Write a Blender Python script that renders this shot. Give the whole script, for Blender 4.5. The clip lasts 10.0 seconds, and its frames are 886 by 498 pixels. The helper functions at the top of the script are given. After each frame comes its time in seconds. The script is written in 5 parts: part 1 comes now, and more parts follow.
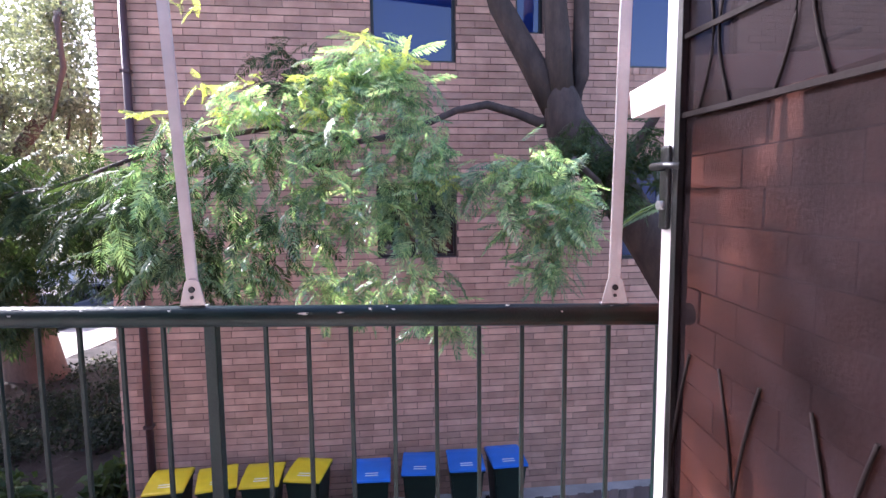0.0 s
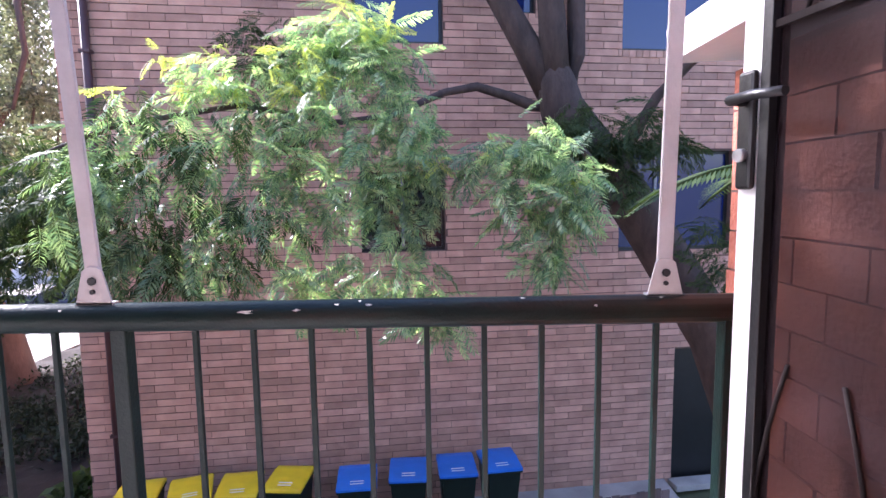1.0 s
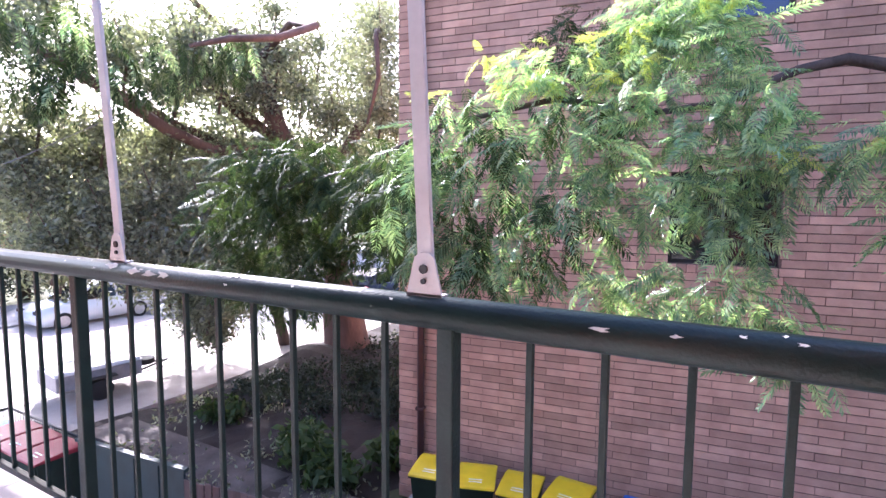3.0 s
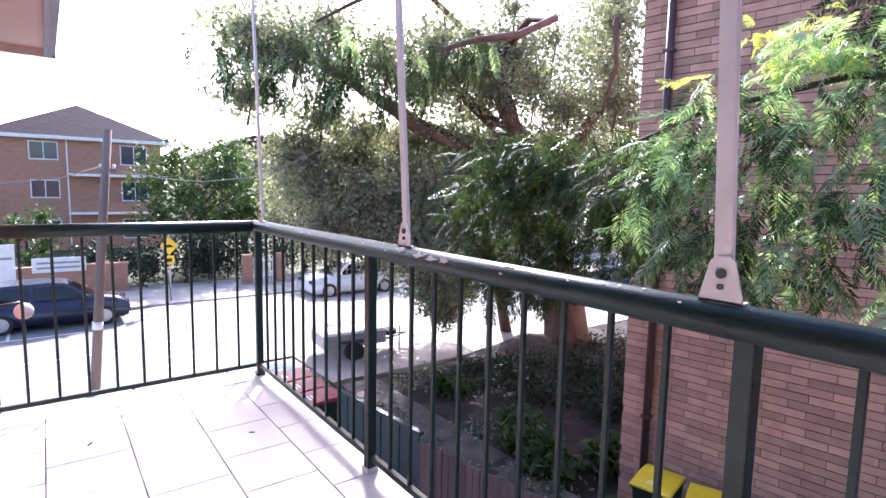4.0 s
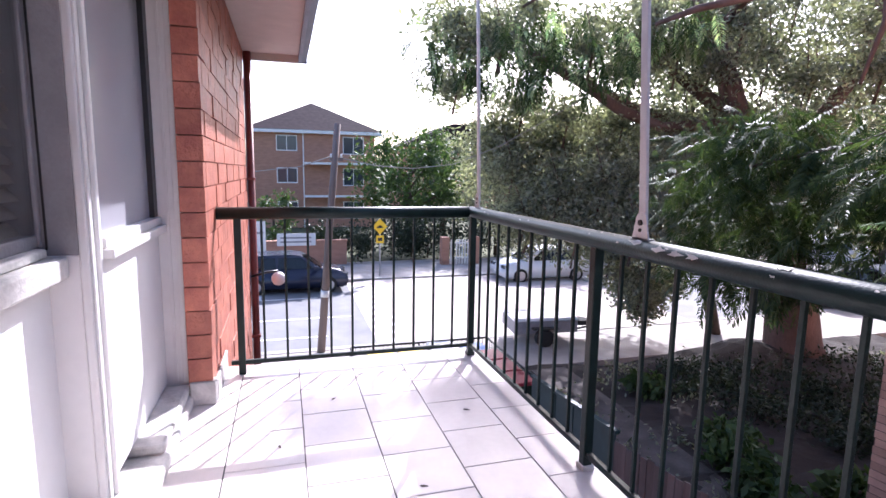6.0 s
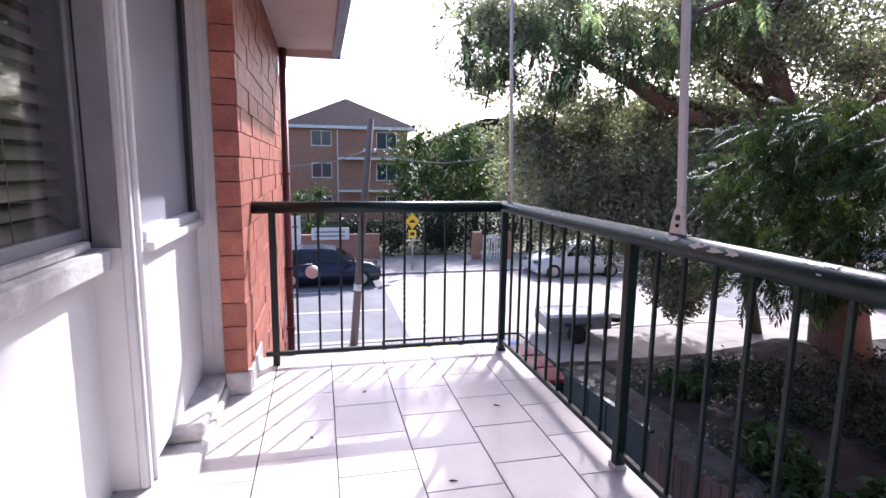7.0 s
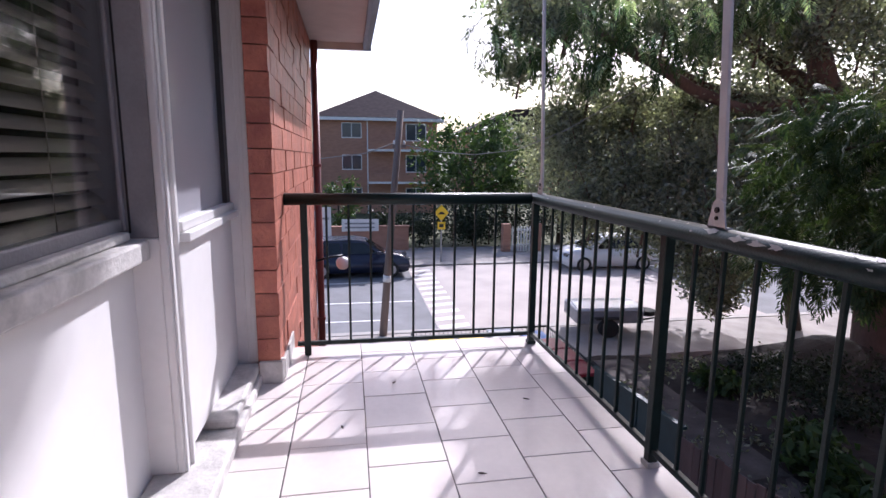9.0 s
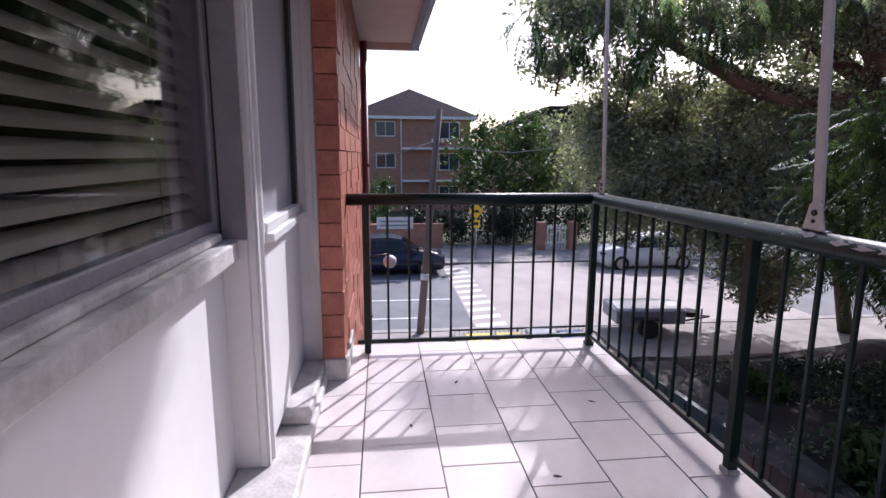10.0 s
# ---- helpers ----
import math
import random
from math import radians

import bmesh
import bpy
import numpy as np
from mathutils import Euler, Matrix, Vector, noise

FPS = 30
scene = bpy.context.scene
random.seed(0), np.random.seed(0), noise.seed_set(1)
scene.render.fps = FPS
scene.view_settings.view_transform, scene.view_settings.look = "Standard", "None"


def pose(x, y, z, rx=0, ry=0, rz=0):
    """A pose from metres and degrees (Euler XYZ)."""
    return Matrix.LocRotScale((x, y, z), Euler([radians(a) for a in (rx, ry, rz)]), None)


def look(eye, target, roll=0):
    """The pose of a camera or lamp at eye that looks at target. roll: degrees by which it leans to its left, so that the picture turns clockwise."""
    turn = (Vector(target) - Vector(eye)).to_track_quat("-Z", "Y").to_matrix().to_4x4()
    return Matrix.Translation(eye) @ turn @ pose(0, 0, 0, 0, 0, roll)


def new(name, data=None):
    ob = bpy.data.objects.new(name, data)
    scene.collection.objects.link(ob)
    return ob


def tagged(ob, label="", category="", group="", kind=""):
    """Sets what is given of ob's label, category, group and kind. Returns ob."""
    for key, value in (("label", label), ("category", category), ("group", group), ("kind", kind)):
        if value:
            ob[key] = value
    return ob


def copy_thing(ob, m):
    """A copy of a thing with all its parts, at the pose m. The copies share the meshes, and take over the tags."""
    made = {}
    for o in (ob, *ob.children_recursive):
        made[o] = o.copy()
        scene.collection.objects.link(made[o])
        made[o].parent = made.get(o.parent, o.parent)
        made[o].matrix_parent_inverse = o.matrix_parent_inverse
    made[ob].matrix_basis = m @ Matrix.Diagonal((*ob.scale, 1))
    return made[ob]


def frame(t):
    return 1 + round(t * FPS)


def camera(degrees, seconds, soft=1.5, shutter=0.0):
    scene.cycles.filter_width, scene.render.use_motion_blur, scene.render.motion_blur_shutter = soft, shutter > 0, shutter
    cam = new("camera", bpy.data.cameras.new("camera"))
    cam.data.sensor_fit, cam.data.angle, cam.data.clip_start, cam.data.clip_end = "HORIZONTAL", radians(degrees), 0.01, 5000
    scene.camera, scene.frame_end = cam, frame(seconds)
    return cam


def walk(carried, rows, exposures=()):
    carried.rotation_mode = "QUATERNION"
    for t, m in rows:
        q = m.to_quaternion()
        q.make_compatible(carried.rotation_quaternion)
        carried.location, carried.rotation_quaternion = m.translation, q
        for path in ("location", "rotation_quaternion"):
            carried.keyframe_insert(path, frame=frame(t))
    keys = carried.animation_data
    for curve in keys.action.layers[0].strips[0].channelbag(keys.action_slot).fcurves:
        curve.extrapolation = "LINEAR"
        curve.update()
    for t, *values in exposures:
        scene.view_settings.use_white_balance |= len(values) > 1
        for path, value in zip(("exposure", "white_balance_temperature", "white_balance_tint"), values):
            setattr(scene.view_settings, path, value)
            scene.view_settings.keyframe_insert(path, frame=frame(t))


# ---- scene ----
cam = camera(79.6, 10.0, soft=1.5)
PATH = [
    (0.0, 0.023, 0.267, 1.352, 0.868, -5.597, 0.51),
    (0.5, 0.024, 0.476, 1.351, 0.243, -5.9, 0.841),
    (1.0, 0.003, 0.711, 1.253, -0.546, -5.961, 0.823),
    (1.5, -0.091, 0.939, 1.199, -0.464, -6.219, 0.888),
    (2.0, -0.094, 1.036, 1.248, 5.335, -6.291, 0.829),
    (2.5, -0.188, 1.058, 1.231, 11.729, -6.047, 0.909),
    (3.0, -0.25, 1.043, 1.198, 29.73, -5.218, -0.351),
    (4.5, -0.379, 0.876, 1.21, 59.801, -7.07, -0.875),
    (5.0, -0.406, 0.837, 1.213, 65.929, -7.462, -1.04),
    (5.5, -0.429, 0.835, 1.214, 70.411, -7.831, -0.988),
    (6.0, -0.442, 0.83, 1.212, 73.561, -8.181, -0.899),
    (7.5, -0.453, 0.841, 1.21, 78.012, -9.058, -0.714),
    (8.0, -0.457, 0.841, 1.209, 78.816, -9.301, -0.692),
    (8.5, -0.46, 0.838, 1.208, 79.474, -9.516, -0.627),
    (9.0, -0.464, 0.835, 1.209, 80.154, -9.708, -0.548),
    (9.5, -0.474, 0.801, 1.215, 80.905, -9.886, -0.447),
    (10.0, -0.486, 0.661, 1.223, 83.461, -9.975, -0.256),
]
walk(cam, [(t, pose(x, y, z, 90 + pitch, roll, yaw)) for t, x, y, z, yaw, pitch, roll in PATH],
     exposures=[(0.0, 2.05, 5700, 25), (2.5, 2.12, 5700, 25), (3.0, 2.25, 5700, 25), (3.4, 2.1, 5700, 24), (4.5, 1.74, 5680, 22), (5.5, 1.5, 5630, 22), (6.2, 1.27, 5630, 22),
                (7.5, 0.87, 5650, 22), (9.0, 0.48, 5680, 22), (10.0, 0.26, 5680, 22)])

# ---------------------------------------------------------------- light
SUN_AZ, SUN_EL = radians(149), radians(37)      # azimuth from +x towards +y
sun_way = Vector((math.cos(SUN_AZ) * math.cos(SUN_EL), math.sin(SUN_AZ) * math.cos(SUN_EL), math.sin(SUN_EL)))
world = bpy.data.worlds.new("sky")
scene.world = world
world.use_nodes = True
wn = world.node_tree
sky = wn.nodes.new("ShaderNodeTexSky")
sky.sky_type, sky.sun_disc = "NISHITA", False
sky.sun_elevation, sky.sun_rotation = SUN_EL, radians(90) - SUN_AZ
sky.dust_density = 3.0
wn.links.new(sky.outputs[0], wn.nodes["Background"].inputs[0])
wn.nodes["Background"].inputs[1].default_value = 0.15
sun = new("sun", bpy.data.lights.new("sun", "SUN"))
sun.data.energy, sun.data.angle, sun.data.color = 4.6, radians(0.6), (1.0, 0.95, 0.88)
sun.matrix_world = look(sun_way * 40, (0, 0, 0))

# ---------------------------------------------------------------- materials
def material(name, colour, rough=0.7, metal=0.0, vary=0.25, scale=6.0, fine=80.0, bump=0.15, second=None, island=0.0, random_ob=0.0,
             stretch=(1, 1, 1), spec=0.5, streak=0.0):
    """Colour broken up at two scales, with relief; island and random_ob vary it from piece to piece."""
    m = bpy.data.materials.new(name)
    m.use_nodes = True
    nt = m.node_tree
    n, l = nt.nodes, nt.links
    bsdf = n["Principled BSDF"]
    bsdf.inputs["Roughness"].default_value, bsdf.inputs["Metallic"].default_value = rough, metal
    bsdf.inputs["Specular IOR Level"].default_value = spec
    co = n.new("ShaderNodeNewGeometry")
    mp = n.new("ShaderNodeMapping")
    mp.inputs["Scale"].default_value = stretch
    l.new(co.outputs["Position"], mp.inputs[0])
    big, small = n.new("ShaderNodeTexNoise"), n.new("ShaderNodeTexNoise")
    for node, sc, det in ((big, scale, 6), (small, fine, 3)):
        node.inputs["Scale"].default_value, node.inputs["Detail"].default_value = sc, det
        l.new(mp.outputs[0], node.inputs["Vector"])
    ramp = n.new("ShaderNodeValToRGB")
    second = second or tuple(c * (1 - vary) for c in colour)
    ramp.color_ramp.elements[0].position, ramp.color_ramp.elements[1].position = 0.32, 0.68
    ramp.color_ramp.elements[0].color, ramp.color_ramp.elements[1].color = (*second, 1), (*colour, 1)
    l.new(big.outputs["Fac"], ramp.inputs[0])
    hsv = n.new("ShaderNodeHueSaturation")
    l.new(ramp.outputs[0], hsv.inputs["Color"])
    mul = n.new("ShaderNodeMath")
    mul.operation = "MULTIPLY_ADD"
    mul.inputs[1].default_value, mul.inputs[2].default_value = vary * 0.9, 1 - vary * 0.45
    l.new(small.outputs["Fac"], mul.inputs[0])
    value = mul.outputs[0]
    if island or random_ob:
        src = co.outputs["Random Per Island"] if island else n.new("ShaderNodeObjectInfo").outputs["Random"]
        k = island or random_ob
        add = n.new("ShaderNodeMath")
        add.operation = "MULTIPLY_ADD"
        add.inputs[1].default_value, add.inputs[2].default_value = k, -k / 2
        l.new(src, add.inputs[0])
        tot = n.new("ShaderNodeMath")
        l.new(add.outputs[0], tot.inputs[0])
        l.new(value, tot.inputs[1])
        value = tot.outputs[0]
    l.new(value, hsv.inputs["Value"])
    l.new(hsv.outputs[0], bsdf.inputs["Base Color"])
    if bump:
        bp = n.new("ShaderNodeBump")
        bp.inputs["Strength"].default_value, bp.inputs["Distance"].default_value = bump, 0.01
        l.new(small.outputs["Fac"], bp.inputs["Height"])
        l.new(bp.outputs[0], bsdf.inputs["Normal"])
    return m


def leaf_material(name, colour, second, through_light=0.45, gloss=0.28, rough=0.5):
    m = bpy.data.materials.new(name)
    m.use_nodes = True
    n, l = m.node_tree.nodes, m.node_tree.links
    bsdf = n["Principled BSDF"]
    bsdf.inputs["Roughness"].default_value = rough
    bsdf.inputs["Specular IOR Level"].default_value = gloss
    geo = n.new("ShaderNodeNewGeometry")
    ramp = n.new("ShaderNodeValToRGB")
    ramp.color_ramp.elements[0].color, ramp.color_ramp.elements[1].color = (*second, 1), (*colour, 1)
    l.new(geo.outputs["Random Per Island"], ramp.inputs[0])
    l.new(ramp.outputs[0], bsdf.inputs["Base Color"])
    tr = n.new("ShaderNodeBsdfTranslucent")
    gain = n.new("ShaderNodeMix")
    gain.data_type, gain.blend_type = "RGBA", "MULTIPLY"
    gain.inputs[0].default_value = 1.0
    gain.inputs[7].default_value = (1.5, 1.6, 0.8, 1)
    l.new(ramp.outputs[0], gain.inputs[6])
    l.new(gain.outputs[2], tr.inputs[0])
    mix = n.new("ShaderNodeMixShader")
    mix.inputs[0].default_value = through_light
    l.new(bsdf.outputs[0], mix.inputs[1])
    l.new(tr.outputs[0], mix.inputs[2])
    l.new(mix.outputs[0], n["Material Output"].inputs[0])
    return m


def glass_material(name, colour, rough=0.03, alpha=None):
    """A pane: dark glass that mirrors, or clear glass where alpha is given."""
    m = bpy.data.materials.new(name)
    m.use_nodes = True
    n, l = m.node_tree.nodes, m.node_tree.links
    bsdf = n["Principled BSDF"]
    bsdf.inputs["Base Color"].default_value = (*colour, 1)
    bsdf.inputs["Roughness"].default_value = rough
    bsdf.inputs["Specular IOR Level"].default_value = 0.8
    if alpha is not None:
        bsdf.inputs["Alpha"].default_value = alpha
    noise_node = n.new("ShaderNodeTexNoise")
    noise_node.inputs["Scale"].default_value = 3.0
    bp = n.new("ShaderNodeBump")
    bp.inputs["Strength"].default_value, bp.inputs["Distance"].default_value = 0.05, 0.01
    l.new(noise_node.outputs["Fac"], bp.inputs["Height"])
    l.new(bp.outputs[0], bsdf.inputs["Normal"])
    return m


def clear_glass(name, tint):
    """Thin tinted glass: seen through, with a mirror gloss."""
    m = bpy.data.materials.new(name)
    m.use_nodes = True
    n, l = m.node_tree.nodes, m.node_tree.links
    clear, gloss, fres, mix = n.new("ShaderNodeBsdfTransparent"), n.new("ShaderNodeBsdfGlossy"), n.new("ShaderNodeLayerWeight"), n.new("ShaderNodeMixShader")
    clear.inputs[0].default_value = (*tint, 1)
    gloss.inputs["Roughness"].default_value = 0.03
    power = n.new("ShaderNodeMath")
    power.operation = "POWER"
    power.inputs[1].default_value = 4.0
    fres.inputs[0].default_value = 0.5
    l.new(fres.outputs["Facing"], power.inputs[0])
    l.new(power.outputs[0], mix.inputs[0])
    l.new(clear.outputs[0], mix.inputs[1])
    l.new(gloss.outputs[0], mix.inputs[2])
    l.new(mix.outputs[0], n["Material Output"].inputs[0])
    return m


M_TILE = material("glazed_floor_tile", (0.72, 0.65, 0.62), 0.2, vary=0.12, scale=3, fine=30, bump=0.03, random_ob=0.12)
M_GROUT = material("grout", (0.12, 0.11, 0.10), 0.9)
M_CONCRETE = material("concrete", (0.42, 0.39, 0.36), 0.85, vary=0.3, scale=2, fine=40)
M_REDBRICK = material("red_textured_brick", (0.54, 0.19, 0.12), 0.5, vary=0.35, scale=9, fine=55, bump=0.8, second=(0.36, 0.11, 0.075), random_ob=0.3)
M_REDBRICK_I = material("red_brick_joined", (0.54, 0.19, 0.12), 0.5, vary=0.35, scale=9, fine=55, bump=0.8, second=(0.36, 0.11, 0.075), island=0.3)
M_REDMORTAR = material("red_mortar", (0.27, 0.105, 0.075), 0.95)
M_BUFF = material("buff_pink_brick", (0.57, 0.335, 0.25), 0.85, vary=0.25, scale=5, fine=60, bump=0.4, second=(0.45, 0.25, 0.19), random_ob=0.45)
M_BUFF_I = material("buff_pink_brick_joined", (0.57, 0.335, 0.25), 0.85, vary=0.25, scale=5, fine=60, bump=0.4, second=(0.45, 0.25, 0.19), island=0.45)
M_BUFFMORTAR = material("buff_mortar", (0.15, 0.095, 0.08), 0.95)
M_WHITE = material("white_paint", (0.76, 0.74, 0.72), 0.45, vary=0.1, scale=3, fine=25, bump=0.08)
M_WHITEPANEL = material("white_panel_paint", (0.80, 0.78, 0.76), 0.5, vary=0.08, scale=2, fine=14, bump=0.05)
M_OLDWHITE = material("chipped_white_paint", (0.66, 0.63, 0.60), 0.6, vary=0.4, scale=10, fine=60, bump=0.3)
M_GREEN = material("dark_green_gloss_paint", (0.009, 0.024, 0.021), 0.38, vary=0.4, scale=12, fine=120, bump=0.15, spec=0.3)
M_CHIP = material("bare_chip", (0.62, 0.58, 0.52), 0.6)
M_POLE = material("cream_enamel", (0.56, 0.52, 0.50), 0.4, vary=0.15, scale=8)
M_BLACK = material("black_plastic", (0.015, 0.015, 0.016), 0.4, vary=0.3)
M_DARKMESH = material("dark_screen", (0.018, 0.012, 0.014), 0.6, vary=0.5, scale=5, fine=300, bump=0.3, spec=0.04)
M_IRON = material("dull_iron", (0.012, 0.008, 0.008), 0.85, spec=0.15)
mesh_nodes = M_DARKMESH.node_tree
holes, blend = mesh_nodes.nodes.new("ShaderNodeBsdfTransparent"), mesh_nodes.nodes.new("ShaderNodeMixShader")
blend.inputs[0].default_value = 0.30
mesh_nodes.links.new(mesh_nodes.nodes["Principled BSDF"].outputs[0], blend.inputs[1])
mesh_nodes.links.new(holes.outputs[0], blend.inputs[2])
mesh_nodes.links.new(blend.outputs[0], mesh_nodes.nodes["Material Output"].inputs[0])
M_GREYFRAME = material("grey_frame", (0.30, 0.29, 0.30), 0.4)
M_BLIND = material("blind_slat", (0.27, 0.22, 0.18), 0.5, vary=0.1)
# near-black colour puts the dimness of unlit rooms into their surfaces
M_ROOM = material("room_painted_dim", (0.05, 0.042, 0.038), 0.9)
M_PIPE = material("brown_pipe", (0.10, 0.045, 0.045), 0.4, vary=0.3)
M_REDPIPE = material("red_brown_pipe", (0.22, 0.05, 0.04), 0.45, vary=0.3)
M_SOFFIT = material("soffit_board", (0.66, 0.58, 0.53), 0.7, vary=0.1)
M_GUTTER = material("blue_grey_gutter", (0.22, 0.26, 0.36), 0.35, vary=0.2)
M_ASPHALT = material("asphalt", (0.20, 0.20, 0.21), 0.85, vary=0.25, scale=1.2, fine=50, bump=0.3)
M_HUMP = material("pale_pavers", (0.46, 0.40, 0.37), 0.85, vary=0.2, scale=0.8, fine=30, bump=0.2)
M_LINE = material("road_marking", (0.78, 0.77, 0.74), 0.7, vary=0.2, scale=6)
M_PATH = material("footpath_concrete", (0.40, 0.36, 0.33), 0.9, vary=0.3, scale=1.5, fine=40)
# soil and path darkened in colour to carry part of the garden's shade
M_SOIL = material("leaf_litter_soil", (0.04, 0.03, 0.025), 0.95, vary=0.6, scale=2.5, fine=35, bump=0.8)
M_DARKPATH = material("dark_path", (0.12, 0.10, 0.09), 0.95, vary=0.6, scale=2, fine=25, bump=0.5)
M_GROUND = material("grass_ground", (0.10, 0.11, 0.05), 0.95, vary=0.5, scale=0.6, fine=12, bump=0.5)
M_BARK = material("grey_brown_bark", (0.085, 0.056, 0.046), 0.9, vary=0.5, scale=7, fine=45, bump=1.0, stretch=(1, 1, 0.35))
M_FIGBARK = material("reddish_bark", (0.17, 0.105, 0.085), 0.9, vary=0.5, scale=3, fine=25, bump=1.0, stretch=(1, 1, 0.35))
M_TIMBER = material("weathered_paling", (0.125, 0.098, 0.095), 0.9, vary=0.45, scale=5, fine=60, bump=0.5, stretch=(1, 1, 0.15), random_ob=0.4)
M_POLEWOOD = material("power_pole_wood", (0.22, 0.17, 0.15), 0.9, vary=0.4, scale=4, fine=40, bump=0.5, stretch=(1, 1, 0.1))
M_TILEROOF = material("roof_tile", (0.05, 0.034, 0.038), 0.9, vary=0.4, scale=3, fine=20, island=0.3, spec=0.1)
M_FARBRICK = material("orange_brown_brick", (0.42, 0.22, 0.15), 0.9, vary=0.2, scale=2, fine=15, stretch=(1, 1, 3))
M_NAVYCAR = material("navy_car_paint", (0.018, 0.022, 0.045), 0.2, vary=0.1)
M_WHITECAR = material("white_car_paint", (0.72, 0.72, 0.73), 0.25, vary=0.05)
M_TYRE = material("tyre", (0.02, 0.02, 0.02), 0.85)
M_ALLOY = material("alloy", (0.5, 0.5, 0.52), 0.3, metal=0.9)
M_YELLOW = material("yellow_plastic", (0.80, 0.58, 0.015), 0.38, vary=0.15, scale=5, random_ob=0.15)
M_BLUE = material("blue_plastic", (0.025, 0.17, 0.62), 0.35, vary=0.15, scale=5, random_ob=0.15)
M_REDLID = material("red_plastic", (0.30, 0.03, 0.05), 0.4, vary=0.15)
M_BINBODY = material("dark_green_plastic", (0.012, 0.03, 0.022), 0.5, vary=0.3)
M_SIGNYELLOW = material("sign_yellow", (0.85, 0.55, 0.02), 0.5, vary=0.1)
M_STEEL = material("galvanised_steel", (0.45, 0.45, 0.46), 0.4, metal=0.7)
M_WIRE = material("cable", (0.30, 0.29, 0.28), 0.6)
M_TEAL = material("teal_sheet_fence", (0.018, 0.045, 0.05), 0.5, vary=0.3)
G_BLUE = glass_material("dark_blue_glass", (0.008, 0.020, 0.11))
G_DARK = glass_material("dark_glass", (0.012, 0.014, 0.018))
G_FAR = glass_material("pale_window_glass", (0.04, 0.05, 0.065), 0.1)
G_CLEAR = clear_glass("clear_glass", (0.88, 0.89, 0.88))
# pale base colour is dust plus a painted white-grey reflection
G_FROST = glass_material("dusty_glare_glass", (0.40, 0.40, 0.435), 0.22)
# one jacaranda leaf in lit, shaded and deep-shade colours; light is painted in
L_JAC = leaf_material("jacaranda_lit_leaf", (0.52, 0.60, 0.38), (0.18, 0.33, 0.20), 0.5, 1.0, 0.26)
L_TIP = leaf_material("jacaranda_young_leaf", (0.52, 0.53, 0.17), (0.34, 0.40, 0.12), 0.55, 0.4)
L_JACSHADE = leaf_material("jacaranda_shade_leaf", (0.23, 0.31, 0.18), (0.07, 0.14, 0.09), 0.42, 0.5, 0.34)
L_SHADE = leaf_material("jacaranda_deep_shade_leaf", (0.075, 0.105, 0.045), (0.024, 0.045, 0.022), 0.3, 0.1)
L_FIG = leaf_material("grey_green_leaf", (0.31, 0.315, 0.25), (0.09, 0.10, 0.085), 0.4, 0.5)
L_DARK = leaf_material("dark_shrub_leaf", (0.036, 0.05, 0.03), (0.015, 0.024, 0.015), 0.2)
L_BRIGHT = leaf_material("fresh_shrub_leaf", (0.075, 0.115, 0.04), (0.025, 0.05, 0.018), 0.3)

# ---------------------------------------------------------------- mesh helpers
def box(bm, x0, x1, y0, y1, z0, z1, bevel=0.0):
    r = bmesh.ops.create_cube(bm, size=1.0, matrix=Matrix.LocRotScale(((x0 + x1) / 2, (y0 + y1) / 2, (z0 + z1) / 2), None,
                                                                      (abs(x1 - x0), abs(y1 - y0), abs(z1 - z0))))
    if bevel:
        edges = list({e for v in r["verts"] for e in v.link_edges})
        bmesh.ops.bevel(bm, geom=edges, offset=bevel, segments=2, affect="EDGES", profile=0.5)
    return bm


def boxed(*a):
    return box(bmesh.new(), *a)


def tube(bm, pts, radii, sides=10):
    """A bent, tapering round bar through pts."""
    rings = []
    pts = [Vector(p) for p in pts]
    for i, p in enumerate(pts):
        d = (pts[min(i + 1, len(pts) - 1)] - pts[max(i - 1, 0)]).normalized()
        a = d.orthogonal().normalized() if abs(d.z) > 0.99 else d.cross(Vector((0, 0, 1))).normalized()
        b = d.cross(a).normalized()
        r = radii[i] if isinstance(radii, (list, tuple)) else radii
        rings.append([bm.verts.new(p + r * (math.cos(2 * math.pi * k / sides) * a + math.sin(2 * math.pi * k / sides) * b)) for k in range(sides)])
    for ra, rb in zip(rings, rings[1:]):
        for k in range(sides):
            f = bm.faces.new((ra[k], ra[(k + 1) % sides], rb[(k + 1) % sides], rb[k]))
            f.smooth = True
    bm.faces.new(rings[0][::-1])
    bm.faces.new(rings[-1])
    return bm


def prism(bm, outline, axis, a, b):
    """An outline in the two other axes, drawn out along axis from a to b."""
    def place(u, v, w):
        return {"x": (w, u, v), "y": (u, w, v), "z": (u, v, w)}[axis]
    lo = [bm.verts.new(place(u, v, a)) for u, v in outline]
    hi = [bm.verts.new(place(u, v, b)) for u, v in outline]
    n = len(outline)
    for k in range(n):
        bm.faces.new((lo[k], lo[(k + 1) % n], hi[(k + 1) % n], hi[k]))
    bm.faces.new(lo[::-1])
    bm.faces.new(hi)
    bmesh.ops.recalc_face_normals(bm, faces=bm.faces)
    return bm


def mesh_of(name, bm, mat):
    me = bpy.data.meshes.new(name)
    bm.normal_update()
    bm.to_mesh(me)
    bm.free()
    me.materials.append(mat)
    return me


def part(name, bm, mat, parent=None, label=""):
    ob = new(name, mesh_of(name, bm, mat))
    if parent is not None:
        ob.parent = parent
    return tagged(ob, label)


